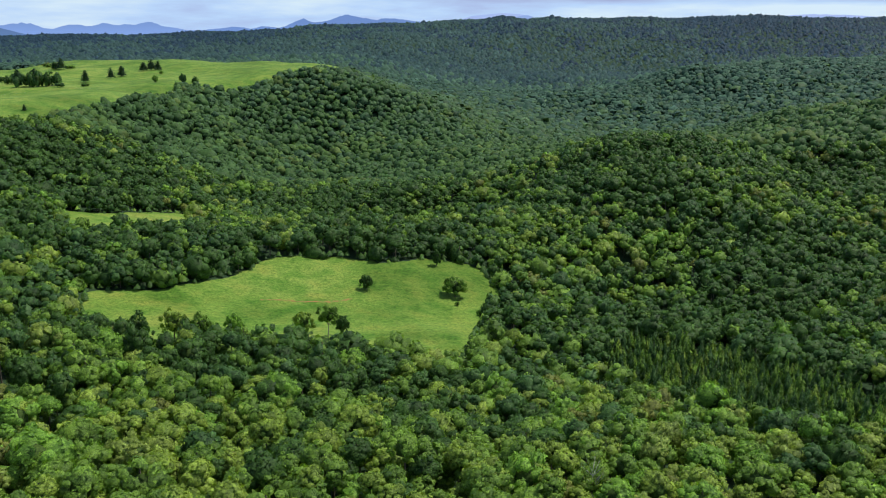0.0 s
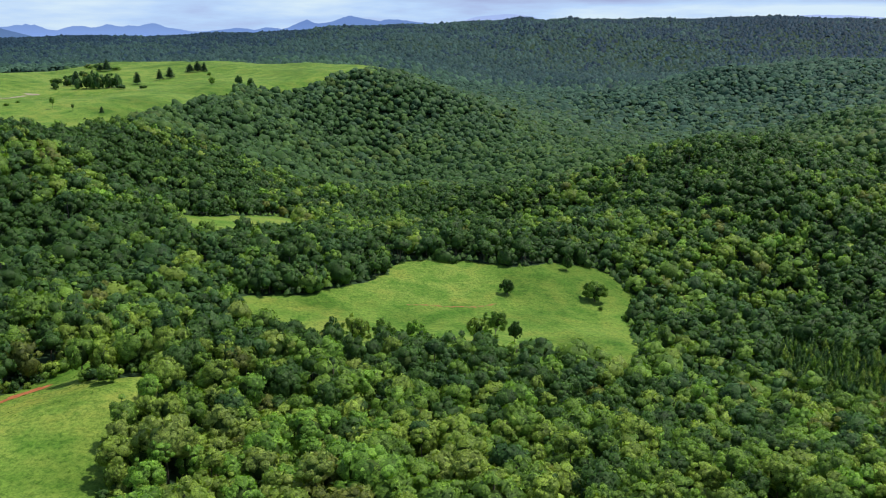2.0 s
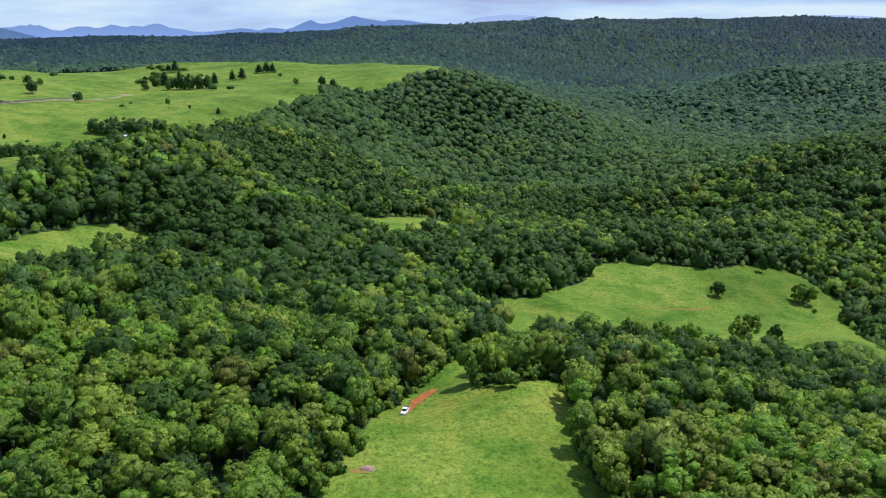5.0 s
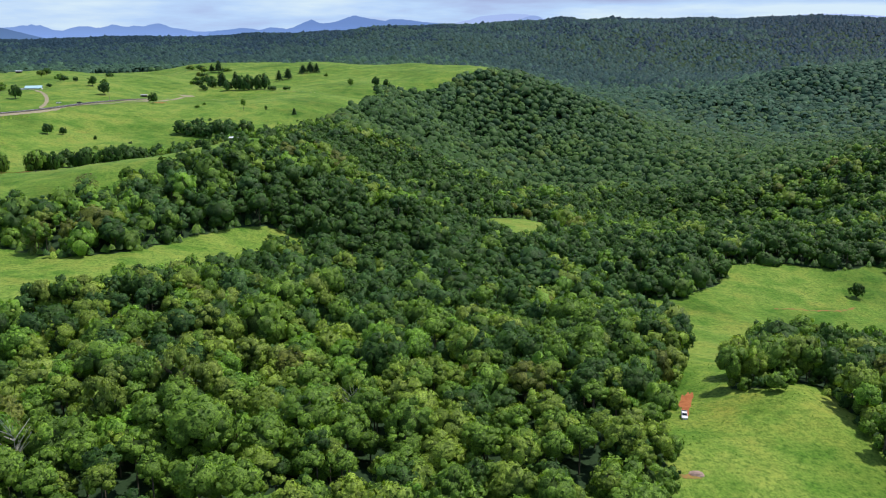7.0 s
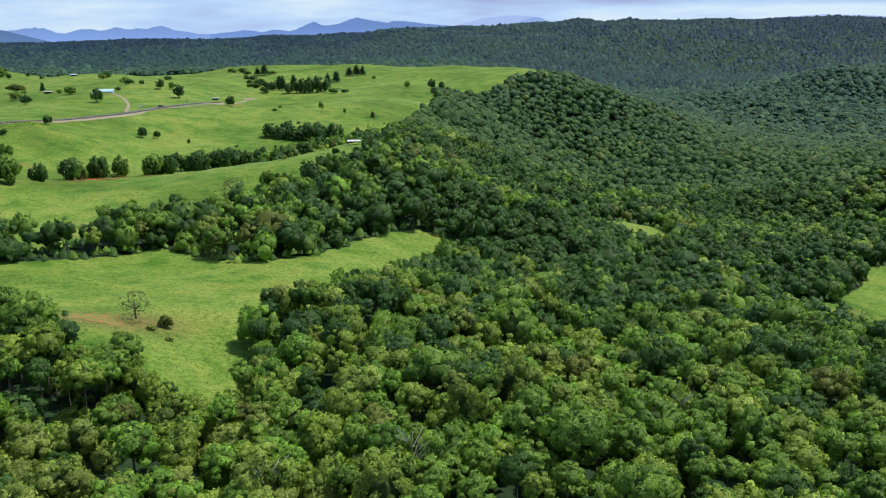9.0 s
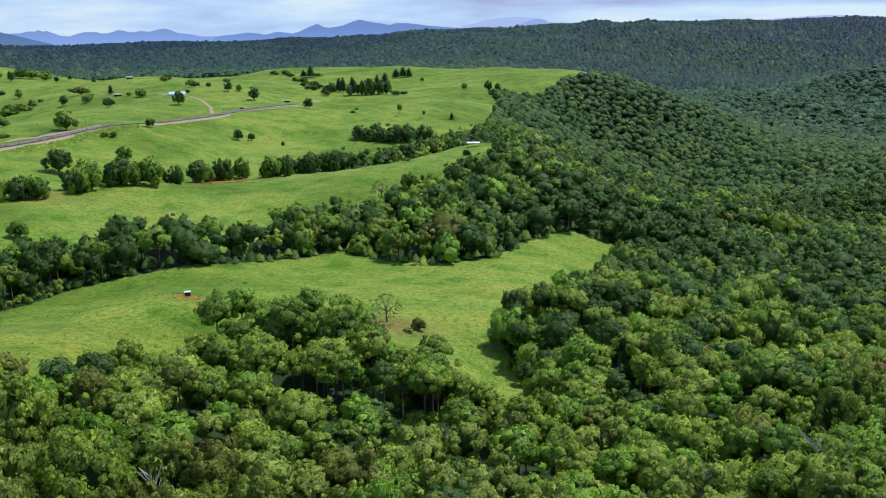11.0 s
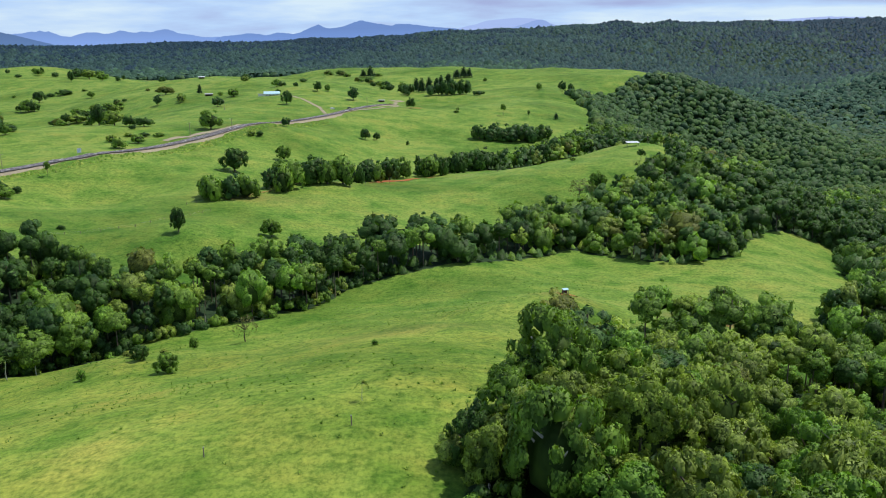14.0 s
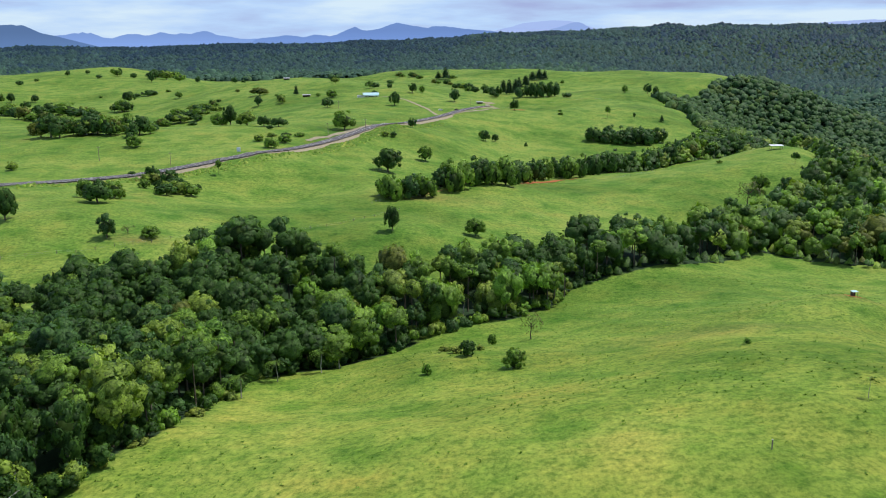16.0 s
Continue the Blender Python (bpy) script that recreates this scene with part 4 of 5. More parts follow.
def box_bm(sx, sy, sz, at=(0, 0, 0), bevel=0.0, turn=0.0):
    bm = bmesh.new()
    bmesh.ops.create_cube(bm, size=1)
    bmesh.ops.scale(bm, vec=(sx, sy, sz), verts=bm.verts)
    if bevel:
        bmesh.ops.bevel(bm, geom=bm.edges[:], offset=bevel, segments=2, affect="EDGES")
    if turn:
        bmesh.ops.rotate(bm, verts=bm.verts, matrix=Matrix.Rotation(turn, 3, "Z"))
    bmesh.ops.translate(bm, vec=at, verts=bm.verts)
    return bm


def rod_bm(a, b, r0, r1=None, sides=8):
    a, b = Vector(a), Vector(b)
    bm = bmesh.new()
    bmesh.ops.create_cone(bm, cap_ends=True, segments=sides, radius1=r0, radius2=r0 if r1 is None else r1, depth=(b - a).length)
    bm.transform(Matrix.Translation((a + b) / 2) @ (b - a).to_track_quat("Z", "Y").to_matrix().to_4x4())
    return bm


def merge(bms):
    out = bms[0]
    for other in bms[1:]:
        me = bpy.data.meshes.new("tmp")
        other.to_mesh(me)
        out.from_mesh(me)
        other.free()
        bpy.data.meshes.remove(me)
    return out


def prism_bm(outline, depth, at=(0, 0, 0)):
    """A side outline in x and z, drawn out along y."""
    bm = bmesh.new()
    front = [bm.verts.new((x, -depth / 2, z)) for x, z in outline]
    back = [bm.verts.new((x, depth / 2, z)) for x, z in outline]
    bm.faces.new(front)
    bm.faces.new(back[::-1])
    n = len(outline)
    for i in range(n):
        bm.faces.new((front[i], back[i], back[(i + 1) % n], front[(i + 1) % n]))
    bmesh.ops.recalc_face_normals(bm, faces=bm.faces)
    bmesh.ops.translate(bm, vec=at, verts=bm.verts)
    return bm


# ---- single trees ----
def trunk_mesh(name, high, r, limbs, rng, mat, spread=0.45):
    """A tapered trunk with limbs, for a tree of height 1 and crown radius 1."""
    parts = []
    bend = rng.normal(0, 0.03, (4, 2))
    pts = [(bend[i, 0], bend[i, 1], high * i / 3) for i in range(4)]
    pts[0] = (0, 0, -0.03)
    for i in range(3):
        parts.append(rod_bm(pts[i], pts[i + 1], r * (1 - 0.25 * i), r * (0.75 - 0.25 * i) + 0.004, 6))
    for k in range(limbs):
        a = k * 2 * math.pi / max(1, limbs) + rng.uniform(-0.5, 0.5)
        z0 = high * rng.uniform(0.45, 0.85)
        parts.append(rod_bm((0, 0, z0), (spread * math.cos(a), spread * math.sin(a), min(0.9, z0 + rng.uniform(0.15, 0.3))), r * 0.5, r * 0.16, 5))
    bm = merge(parts)
    me = bpy.data.meshes.new(name)
    bm.to_mesh(me)
    bm.free()
    me.materials.append(mat)
    return me


def crown_mesh(name, form, mat, z0, z1, core=True):
    """A crown form set between two heights of a tree of height 1."""
    local, cf, inner, nv = form
    local = local.copy()
    mid, half = (z0 + z1) / 2, (z1 - z0) / 2
    hi, lo = local[:, 2].max(), local[:, 2].min()
    local[:, 2] = mid + half * (2 * (local[:, 2] - lo) / (hi - lo) - 1)
    local[:, :2] /= np.abs(local[:, :2]).max()
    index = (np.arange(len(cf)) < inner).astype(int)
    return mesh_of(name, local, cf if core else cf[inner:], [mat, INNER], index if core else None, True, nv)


def palm_form(rng, fronds, blades):
    """A palm's head: arching fronds made of leaflets."""
    tri = []
    for k in range(fronds):
        a = k * GOLDEN
        rise = rng.uniform(0.2, 0.8)
        d = np.array([math.cos(a), math.sin(a), 0])
        side = np.array([-math.sin(a), math.cos(a), 0])
        for j in range(blades):
            f = (j + 0.5) / blades
            p = d * f + np.array([0, 0, rise * f - 1.1 * f * f])
            for sgn in (-1, 1):
                w = 0.24 * (1 - 0.6 * f)
                tri.append([p, p + d * 0.12, p + side * sgn * w + d * 0.06 - np.array([0, 0, 0.10])])
    tri = np.array(tri)
    return fill([(tri.reshape(-1, 3), np.arange(3 * len(tri)).reshape(-1, 3), 0.5 * tri.reshape(-1, 3) + [0, 0, 1])], 0)


trng = np.random.default_rng(21)
ROUND_TRUNKS = [trunk_mesh("trunk", 0.62, 0.055, 5, trng, BARK) for _ in range(3)]
TALL_TRUNKS = [trunk_mesh("trunk", 0.66, 0.045, 5, trng, m) for m in (BARK, PALE_BARK, BARK)]
SHRUB_STEMS = [trunk_mesh("stems", 0.4, 0.05, 6, trng, BARK, 0.55) for _ in range(2)]
DEAD_TRUNK = trunk_mesh("trunk", 0.88, 0.026, 18, trng, PALE_BARK, 0.8)
SPARSE = crown_form(trng, 170, 0.075, ICO1, 16, 0.9)
THIN_CROWNS = [crown_form(trng, 420, 0.055, ICO1, 18, 0.8) for _ in range(3)]
THIN_TRUNK = trunk_mesh("trunk", 0.8, 0.05, 3, trng, BARK, 0.35)
CONIFER_TRUNK = trunk_mesh("trunk", 0.9, 0.05, 0, trng, BARK)
PALM_TRUNK = trunk_mesh("trunk", 0.9, 0.045, 0, trng, PALE_BARK)
DETAILED = [crown_form(trng, 1100, 0.062, ICO1, int(trng.integers(18, 28)), 0.95, ICO1, trim=0.92) for _ in range(4)]
PLAINER = [crown_form(trng, 260, 0.10, ICO1, int(trng.integers(10, 16)), 0.95, ICO1) for _ in range(5)]
CLOSEST_FORMS = [crown_form(trng, 3600, 0.039, ICO1, int(trng.integers(40, 66)), trng.uniform(0.8, 1.0), ICO1, trim=0.90) for _ in range(6)]
SINGLE_FORMS = [crown_form(trng, 1100, 0.058, ICO1, int(trng.integers(24, 36)), trng.uniform(0.8, 1.0), ICO1, trim=0.94) for _ in range(6)]
CROWNS = {}


def crown_of(key, form, mat, z0, z1, core=True):
    if key not in CROWNS:
        CROWNS[key] = crown_mesh("crown", form, mat, z0, z1, core)
    return CROWNS[key]


def plant(kind, x, y, wide, tall, label, category="tree", group="", tone=0, near=False, seed=0):
    """One tree or shrub as a thing: an Empty at its foot with trunk and crown under it."""
    n = seed % 3
    base = new(kind, None)
    base.empty_display_size = 0.5
    base.matrix_basis = Matrix.Translation((x, y, ground_z(x, y) - 0.1)) @ Matrix.Rotation(seed * 2.399, 4, "Z") @ Matrix.Diagonal((wide / 2, wide / 2, tall, 1))
    if "conifer" in kind:
        trunk, crown = CONIFER_TRUNK, crown_of(("c", n), BROAD_CONIFER_FORMS[n], CONIFER_LEAF, 0.06, 1.0)
    elif "palm" in kind:
        trunk, crown = PALM_TRUNK, crown_of("p", palm_form(trng, 14, 7), FROND, 0.62, 1.0, False)
    elif "shrub" in kind:
        forms = DETAILED if near else PLAINER
        trunk, crown = SHRUB_STEMS[n % 2], crown_of(("s", near, n, tone), forms[n], LEAVES[tone] if isinstance(tone, int) else tone, 0.02, 1.0)
    elif "dead" in kind:
        trunk, crown = DEAD_TRUNK, crown_of("dead", SPARSE, LEAVES[6], 0.45, 1.0, False)
    elif "creek" in kind or "belt" in kind:
        trunk, crown = ROUND_TRUNKS[n], crown_of(("k", seed % 5, tone), PLAINER[seed % 5], LEAVES[tone], -0.04, 1.0)
    elif "slender" in kind:
        trunk, crown = THIN_TRUNK, crown_of(("t", n, tone), PLAINER[n], LEAVES[tone], 0.42, 1.0)
    elif "leafless" in kind:
        trunk, crown = ROUND_TRUNKS[n], crown_of(("d", n), THIN_CROWNS[n], DRY_LEAF, 0.22, 1.0, False)
    elif "rainforest" in kind:
        n = seed % 6
        low = min((0.10, 0.25, 0.40, 0.55), key=lambda k: abs(1 - 0.88 * wide / tall - k))  # crowns stay about as deep as they are wide
        trunk, crown = TALL_TRUNKS[seed % 3], crown_of(("f", near, n, tone, low), (CLOSEST_FORMS if near else SINGLE_FORMS)[n], LEAVES[tone], low, 1.0)
    else:
        forms = DETAILED if near else PLAINER
        trunk, crown = ROUND_TRUNKS[n], crown_of(("r", near, n, tone), forms[n], LEAVES[tone], 0.10, 1.0)
    part("stems" if "shrub" in kind else "trunk", trunk, None, base)
    part("crown", crown, None, base)
    return tagged(base, label, category, group)


def grove(kind, spots, label, category, group, tone_set, near=False, seed=0):
    for i, (x, y, w, h) in enumerate(spots):
        plant(kind, x, y, w, h, label, category, group, tone_set[(i + seed) % len(tone_set)], near, seed + i)


# rainforest trees nearest to the flight line
TREE_WORDS = ["mid-green", "deep green", "olive-green", "bright green", "brownish-green", "blue-green", "pale green"]
for i, (x, y, r, h, tone) in enumerate(SINGLES):
    rim = bool(near_field(np.array([x]), np.array([y]), 13)[0])  # trees at the rim are clothed to the ground
    plant("rainforest_tree", x, y, max(2.5 * r, 0.8 * h if rim else 0), h, "tall rainforest tree with a rounded %s leafy crown" % TREE_WORDS[tone], "tree", "rainforest trees at the near edge", int(tone), -560 < x < -380 and y < 175, i)

# taller trees before the forest clearing
for i, (x, y, w, h) in enumerate([(-115, 350, 15, 16), (-103, 348, 13, 15.5), (-122, 326, 13, 16), (-90, 352, 12, 15), (-54, 386, 12, 16), (-63, 370, 11, 15), (-46, 374, 9, 15)]):
    plant("rainforest_tree", x, y, w, h, "rounded rainforest tree at the edge of the clearing", "tree", "rainforest trees before the clearing", [2, 0, 1, 3, 0, 2, 1][i], False, i)

# pale half-dead trees standing up through the canopy
for i, (x, y, w, h) in enumerate([(-473, 117, 9, 16.5), (-465, 116, 5, 16), (-378, 149, 8, 17), (-353, 160, 9, 17), (-291, 196, 7, 17), (37, 193, 7, 17)]):
    plant("dead_tree", x, y, w, h, "half-dead forest tree with pale bare limbs", "tree", "half-dead trees in the canopy", 6, True, i)
# outer trees of the clump on the knoll
for i, (x, y, w, h) in enumerate([(-520, 111, 11, 11.5), (-515, 121, 10, 12.5), (-525, 106, 9, 9), (-519, 119, 9.5, 10.5), (-523, 101, 9, 9.5)]):
    plant("rainforest_tree", x, y, w, h, "rainforest tree at the edge of the knoll clump", "tree", "rainforest trees at the near edge", [0, 1, 1, 0, 2][i], True, i + 3)
# pale flowering crowns
for i, (x, y, w, h) in enumerate([(-332, 193, 17, 18), (-342, 177, 12, 17), (-357, 142, 13, 17)]):
    plant("rainforest_tree", x, y, w, h, "tall rainforest tree with a broad pale flowering crown", "tree", "flowering rainforest trees", 6, True, i)

# far pasture, about the house and the road
FAR_TREES = [(-827, 540, 9.4, 9.4), (-859, 820, 22, 15), (-864, 984, 12.9, 12.9), (-767, 639, 12.6, 8.4), (-783, 1005, 15.7, 10.5), (-759, 848, 14.4, 10), (-694, 860, 13.9, 14.4), (-706, 634, 19.7, 14.8), (-660, 678, 8, 8), (-693, 1044, 14, 12), (-682, 1055, 8.2, 9.6), (-638, 940, 14.7, 15.3), (-575, 904, 11.7, 11.7), (-411, 1255, 10.4, 11.2), (-376, 1270, 14.6, 16.2), (-362, 1283, 11.4, 13.1), (-480, 1499, 8.6, 7.7), (-723, 1069, 6.9, 6.9)]
grove("broadleaf_tree", FAR_TREES, "dark green rounded tree standing alone in pasture", "tree", "single trees on the far pasture", [1, 0, 5])
SKYLINE_TREES = [(-1417, 1661, 9.8, 8.8), (-1379, 1660, 10.9, 8.7), (-1348, 1704, 15.7, 11.2), (-1332, 1702, 8.9, 14), (-1290, 1665, 15.3, 10.9), (-1239, 1618, 10.6, 14), (-1261, 1700, 20, 14), (-1249, 1713, 22, 16), (-1236, 1740, 18, 13), (-1196, 1758, 11.5, 10.3), (-1150, 1860, 16, 13), (-1106, 1174, 20, 14), (-1120, 1180, 16, 11), (-1425, 1496, 16, 9), (-1067, 1288, 15.3, 11), (-812, 1186, 15, 10)]
grove("broadleaf_tree", SKYLINE_TREES, "small dark tree on the skyline of the pasture", "tree", "trees along the pasture skyline", [1, 5, 0])
CONIFERS = [(-682, 1574, 20, 27), (-695, 1578, 14, 18), (-583, 1205, 13, 25), (-575, 1187, 14, 26), (-566, 1220, 15, 27), (-559, 1374, 15, 25), (-554, 1468, 15, 23), (-542, 1485, 17, 24), (-528, 1554, 18, 20), (-516, 1560, 20, 24), (-506, 1566, 14, 22), (-834, 1045, 7.5, 15), (-427, 889, 5.5, 9)]
grove("conifer_tree", [(x, y, 1.25 * w, 0.78 * h) for x, y, w, h in CONIFERS], "tall dark conifer with a pointed crown on pasture", "conifer", "conifers of the far shelter belt", [1])
BELT = [(-543, 1159, 17, 20), (-534, 1157, 18, 21), (-523, 1162, 18, 21), (-515, 1169, 15, 19), (-552, 1162, 16, 16), (-562, 1160, 15, 14), (-590, 1190, 12, 12), (-598, 1215, 12, 11), (-606, 1240, 13, 10)]
grove("belt_tree", BELT, "dense dark tree of the shelter belt on the rise", "tree", "broad trees of the shelter belt", [1, 5])
# trees along the creek between the two ridges
crng = np.random.default_rng(33)
CREEK = [(-645, 416), (-636, 424), (-630, 428), (-621, 447), (-613, 452), (-606, 462), (-598, 466), (-592, 476), (-586, 500), (-579, 531), (-570, 548), (-561, 566), (-547, 578), (-540, 588), (-527, 606), (-514, 630), (-503, 645), (-490, 655), (-476, 662), (-463, 674), (-449, 690), (-436, 706), (-422, 726)]
for i, (x, y) in enumerate(CREEK):
    for k in range(2):
        w = crng.uniform(10, 20)
        plant("creek_tree", x + crng.normal(0, 2) - 5 * k, y + 7 * k + crng.normal(0, 2), w, (5 + 0.62 * w + crng.uniform(-2, 2)) * (0.85 if k else 1), "dark green leafy tree in the row along the creek", "tree", "trees along the creek", int(crng.choice([1, 1, 0, 5])), False, i * 2 + k)
GROVE = [(-507, 777), (-498, 770), (-489, 768), (-480, 764), (-471, 763), (-462, 766), (-452, 776), (-494, 782), (-478, 778), (-465, 780)]
for i, (x, y) in enumerate(GROVE):
    plant("creek_tree", x, y, crng.uniform(15, 21), crng.uniform(11, 15), "dark green tree in a dense grove on pasture", "tree", "grove on the pasture", [1, 5][i % 2], False, i)
SLENDER = [(-480, 897, 6.9, 12.7), (-455, 886, 3.4, 8), (-746, 460, 4.6, 9.3), (-416, 527, 6.1, 7.5)]
grove("slender_tree", SLENDER, "slender small tree with a thin trunk on pasture", "tree", "slender pasture trees", [0, 1])
FAR_SHRUBS = [(-841, 999, 13, 8), (-675, 625, 7, 4), (-669, 627, 7, 4), (-736, 536, 10.7, 7), (-750, 560, 8, 5), (-739, 589, 9, 3.2), (-730, 592, 9, 3), (-748, 586, 8, 2.8), (-494, 1211, 12.4, 5.4), (-527, 921, 5.9, 3), (-453, 556, 5, 2.2), (-622, 1237, 16, 9), (-632, 1245, 13, 8), (-641, 1330, 15, 9), (-655, 1340, 12, 8), (-670, 1586, 20, 7), (-858, 453, 7.7, 5.2)]
grove("wild_shrub", FAR_SHRUBS, "low dense green shrub growing in the pasture", "shrub", "shrubs of the far pasture", [0, 2, 1])
GULLY_SCRUB = [(-1192, 1115, 20, 12), (-1170, 1131, 20, 12), (-1068, 902, 21, 15), (-1050, 890, 18, 13), (-912, 632, 16.9, 12), (-885, 598, 16, 12), (-900, 640, 14, 10), (-1034, 950, 20, 13), (-879, 636, 17, 11), (-841, 574, 13, 10), (-834, 589, 11.8, 7.8), (-1243, 1137, 18, 11), (-1259, 1204, 19, 11), (-1132, 1133, 20, 12), (-1010, 900, 16, 10), (-990, 860, 16, 10), (-963, 951, 13, 8), (-964, 979, 12, 8), (-963, 1006, 12, 8), (-959, 1033, 12, 8), (-958, 1073, 12, 8), (-954, 1095, 10, 7)]
GULLY_SCRUB += [(-1104, 1170, 28, 18), (-784, 653, 20, 12), (-755, 635, 15, 7), (-733, 561, 11, 6), (-947, 958, 26, 10), (-930, 962, 18, 8), (-941, 1010, 24, 9), (-924, 1016, 18, 8), (-840, 585, 20, 14), (-822, 534, 12, 8), (-1222, 1656, 34, 18), (-1246, 1649, 32, 17), (-1200, 1662, 30, 15), (-753, 413, 14, 7), (-753, 400, 12, 6), (-745, 412, 11, 6)]
GULLY_SCRUB += [(-1034, 863, 24, 14), (-1050, 872, 22, 13), (-875, 612, 20, 11), (-852, 596, 15, 8), (-1188, 1139, 26, 15), (-976, 1030, 22, 11), (-967, 1062, 22, 10), (-763, 350, 14, 9), (-763, 366, 11, 8), (-774, 436, 14, 5), (-759, 428, 12, 6)]
GULLY_THICKET = [(-1206, 1065, 27, 16.2), (-1126, 958, 24.1, 16.1), (-1111, 964, 24.1, 17.7), (-906, 591, 22.6, 17.7), (-934, 626, 11.5, 11.5), (-1154, 1115, 36.6, 18.3), (-1143, 1140, 27.9, 13.9), (-913, 626, 18.6, 11.3), (-889, 597, 14.7, 10.8), (-882, 603, 18.6, 16.2), (-868, 594, 14.4, 14.4), (-861, 593, 10.5, 11.5), (-1069, 1007, 24.5, 14.7), (-869, 620, 8, 8), (-1104, 1176, 20.7, 16.9), (-846, 614, 15.6, 6.8), (-965, 953, 18, 8.3), (-956, 982, 21.5, 7.7), (-959, 1022, 20.7, 8), (-955, 1041, 16.2, 11.3), (-951, 1063, 14.8, 8.2), (-948, 1084, 11.7, 6.7), (-775, 440, 9.1, 7.7), (-761, 428, 11.6, 9.5), (-754, 426, 7.4, 5.7), (-750, 1088, 16.1, 9.7), (-696, 1505, 15.5, 8.8), (-673, 1448, 14.9, 9.6), (-654, 1419, 14.6, 8.3), (-633, 1317, 17.4, 11.6), (-609, 1320, 17.4, 13.6), (-783, 1741, 18, 10.3), (-756, 1719, 20.3, 10.1), (-597, 1168, 12, 8.6)]
GULLY_THICKET += [(x + 0.42 * w, y - 7, 0.8 * w, 0.72 * h) for x, y, w, h in GULLY_THICKET] + [(x - 0.45 * w, y + 5, 0.75 * w, 0.66 * h) for x, y, w, h in GULLY_THICKET if x < -860]
grove("gully_tree", GULLY_THICKET, "dense dark tree in the thicket of a pasture gully", "tree", "thicket of the gully", [1, 5, 0, 4, 1], False, 2)
SCATTERED_SHRUBS = [(-1432, 1566, 10.4, 6.5), (-1334, 1610, 15.6, 7.8), (-1000, 1400, 8.5, 5.3), (-1227, 1376, 6.7, 4.4), (-1165, 1368, 15.2, 6.5), (-1146, 1376, 30.4, 9.8), (-1126, 1405, 11, 4.4), (-949, 1107, 6.8, 4.3), (-927, 939, 14.7, 3.7), (-859, 1052, 6.4, 3.2), (-757, 617, 6.6, 3.8), (-790, 449, 5.1, 2.9), (-802, 1018, 7.6, 4.6), (-736, 1025, 9.1, 4.6), (-569, 736, 3.3, 4.3), (-528, 898, 6.6, 3.3), (-501, 1148, 13.5, 6.8), (-740, 1220, 14.4, 5.4), (-738, 1682, 17.3, 8.7)]
grove("pasture_shrub", SCATTERED_SHRUBS, "small dark shrub scattered on the far pasture", "shrub", "scattered pasture shrubs", [1, 0, 5], False, 1)
SCATTERED_TREES = [(-1398, 1619, 10.6, 9.3), (-1214, 1559, 11.1, 22.1), (-1326, 1675, 21.4, 13.4), (-1248, 1666, 26.2, 18.4), (-1119, 1530, 11.9, 10.7), (-1339, 1284, 10.9, 15.2), (-1335, 1303, 15.4, 15.4), (-1310, 1326, 13.3, 13.3), (-863, 620, 11.9, 13.9), (-1141, 1280, 22.5, 17.4), (-959, 958, 12, 12.8), (-806, 663, 9.2, 8.2), (-800, 663, 12.2, 16.3), (-794, 669, 8.2, 6.2)]
grove("pasture_tree", SCATTERED_TREES, "dark leafy tree on the rolling far pasture", "tree", "scattered pasture trees", [1, 5, 0], True, 3)
PALE_TREES = [(-894, 1103, 25.1, 10.9), (-837, 981, 13.3, 9.6), (-952, 1203, 7.4, 4.6), (-807, 1160, 12.1, 8.6)]
grove("pale_tree", PALE_TREES, "pale greyish-green flowering tree on the pasture", "tree", "pale trees on the pasture", [6, 4], True, 1)
grove("gully_tree", GULLY_SCRUB, "scrubby dark green tree in a gully of the pasture", "tree", "scrub along the gully", [1, 0, 2])
ROADSIDE = [(-777, 368, 9, 8.5), (-769, 366, 9, 9), (-762, 370, 7, 6), (-770, 417, 7, 5), (-762, 417, 7, 6), (-758, 414, 8, 6), (-752, 424, 7, 5), (-748, 430, 6, 4)]
grove("roadside_shrub", ROADSIDE, "bushy green shrub below the road embankment", "shrub", "shrubs below the road", [0, 1, 2], True)
RIDGE_TREES = [(-637, 337, 7.6, 10.4), (-604, 354, 9.3, 8.5), (-733, 291, 9, 9), (-660, 517, 19, 15), (-642, 574, 11.3, 11.3), (-603, 723, 10.4, 9.4), (-595, 734, 7.7, 6.7), (-607, 739, 5.8, 6.7), (-438, 473, 13, 12.5), (-780, 309, 12.8, 13.2), (-449, 484, 11, 10)]
grove("ridge_tree", RIDGE_TREES, "rounded dark green tree on the grassy ridge", "tree", "trees on the grass ridge", [1, 0, 5], True)
RIDGE_SHRUBS = [(-719, 296, 8.5, 4.5), (-688, 346, 3.8, 2.1), (-544, 174, 2.1, 1.4), (-592, 186, 6.2, 5.2), (-603, 199, 4.8, 4.4), (-612, 187, 2.9, 2.9), (-597, 221, 3.1, 3.4)]
grove("field_shrub", RIDGE_SHRUBS, "leafy green shrub standing in the grass", "shrub", "shrubs in the near fields", [0, 1, 3], True)
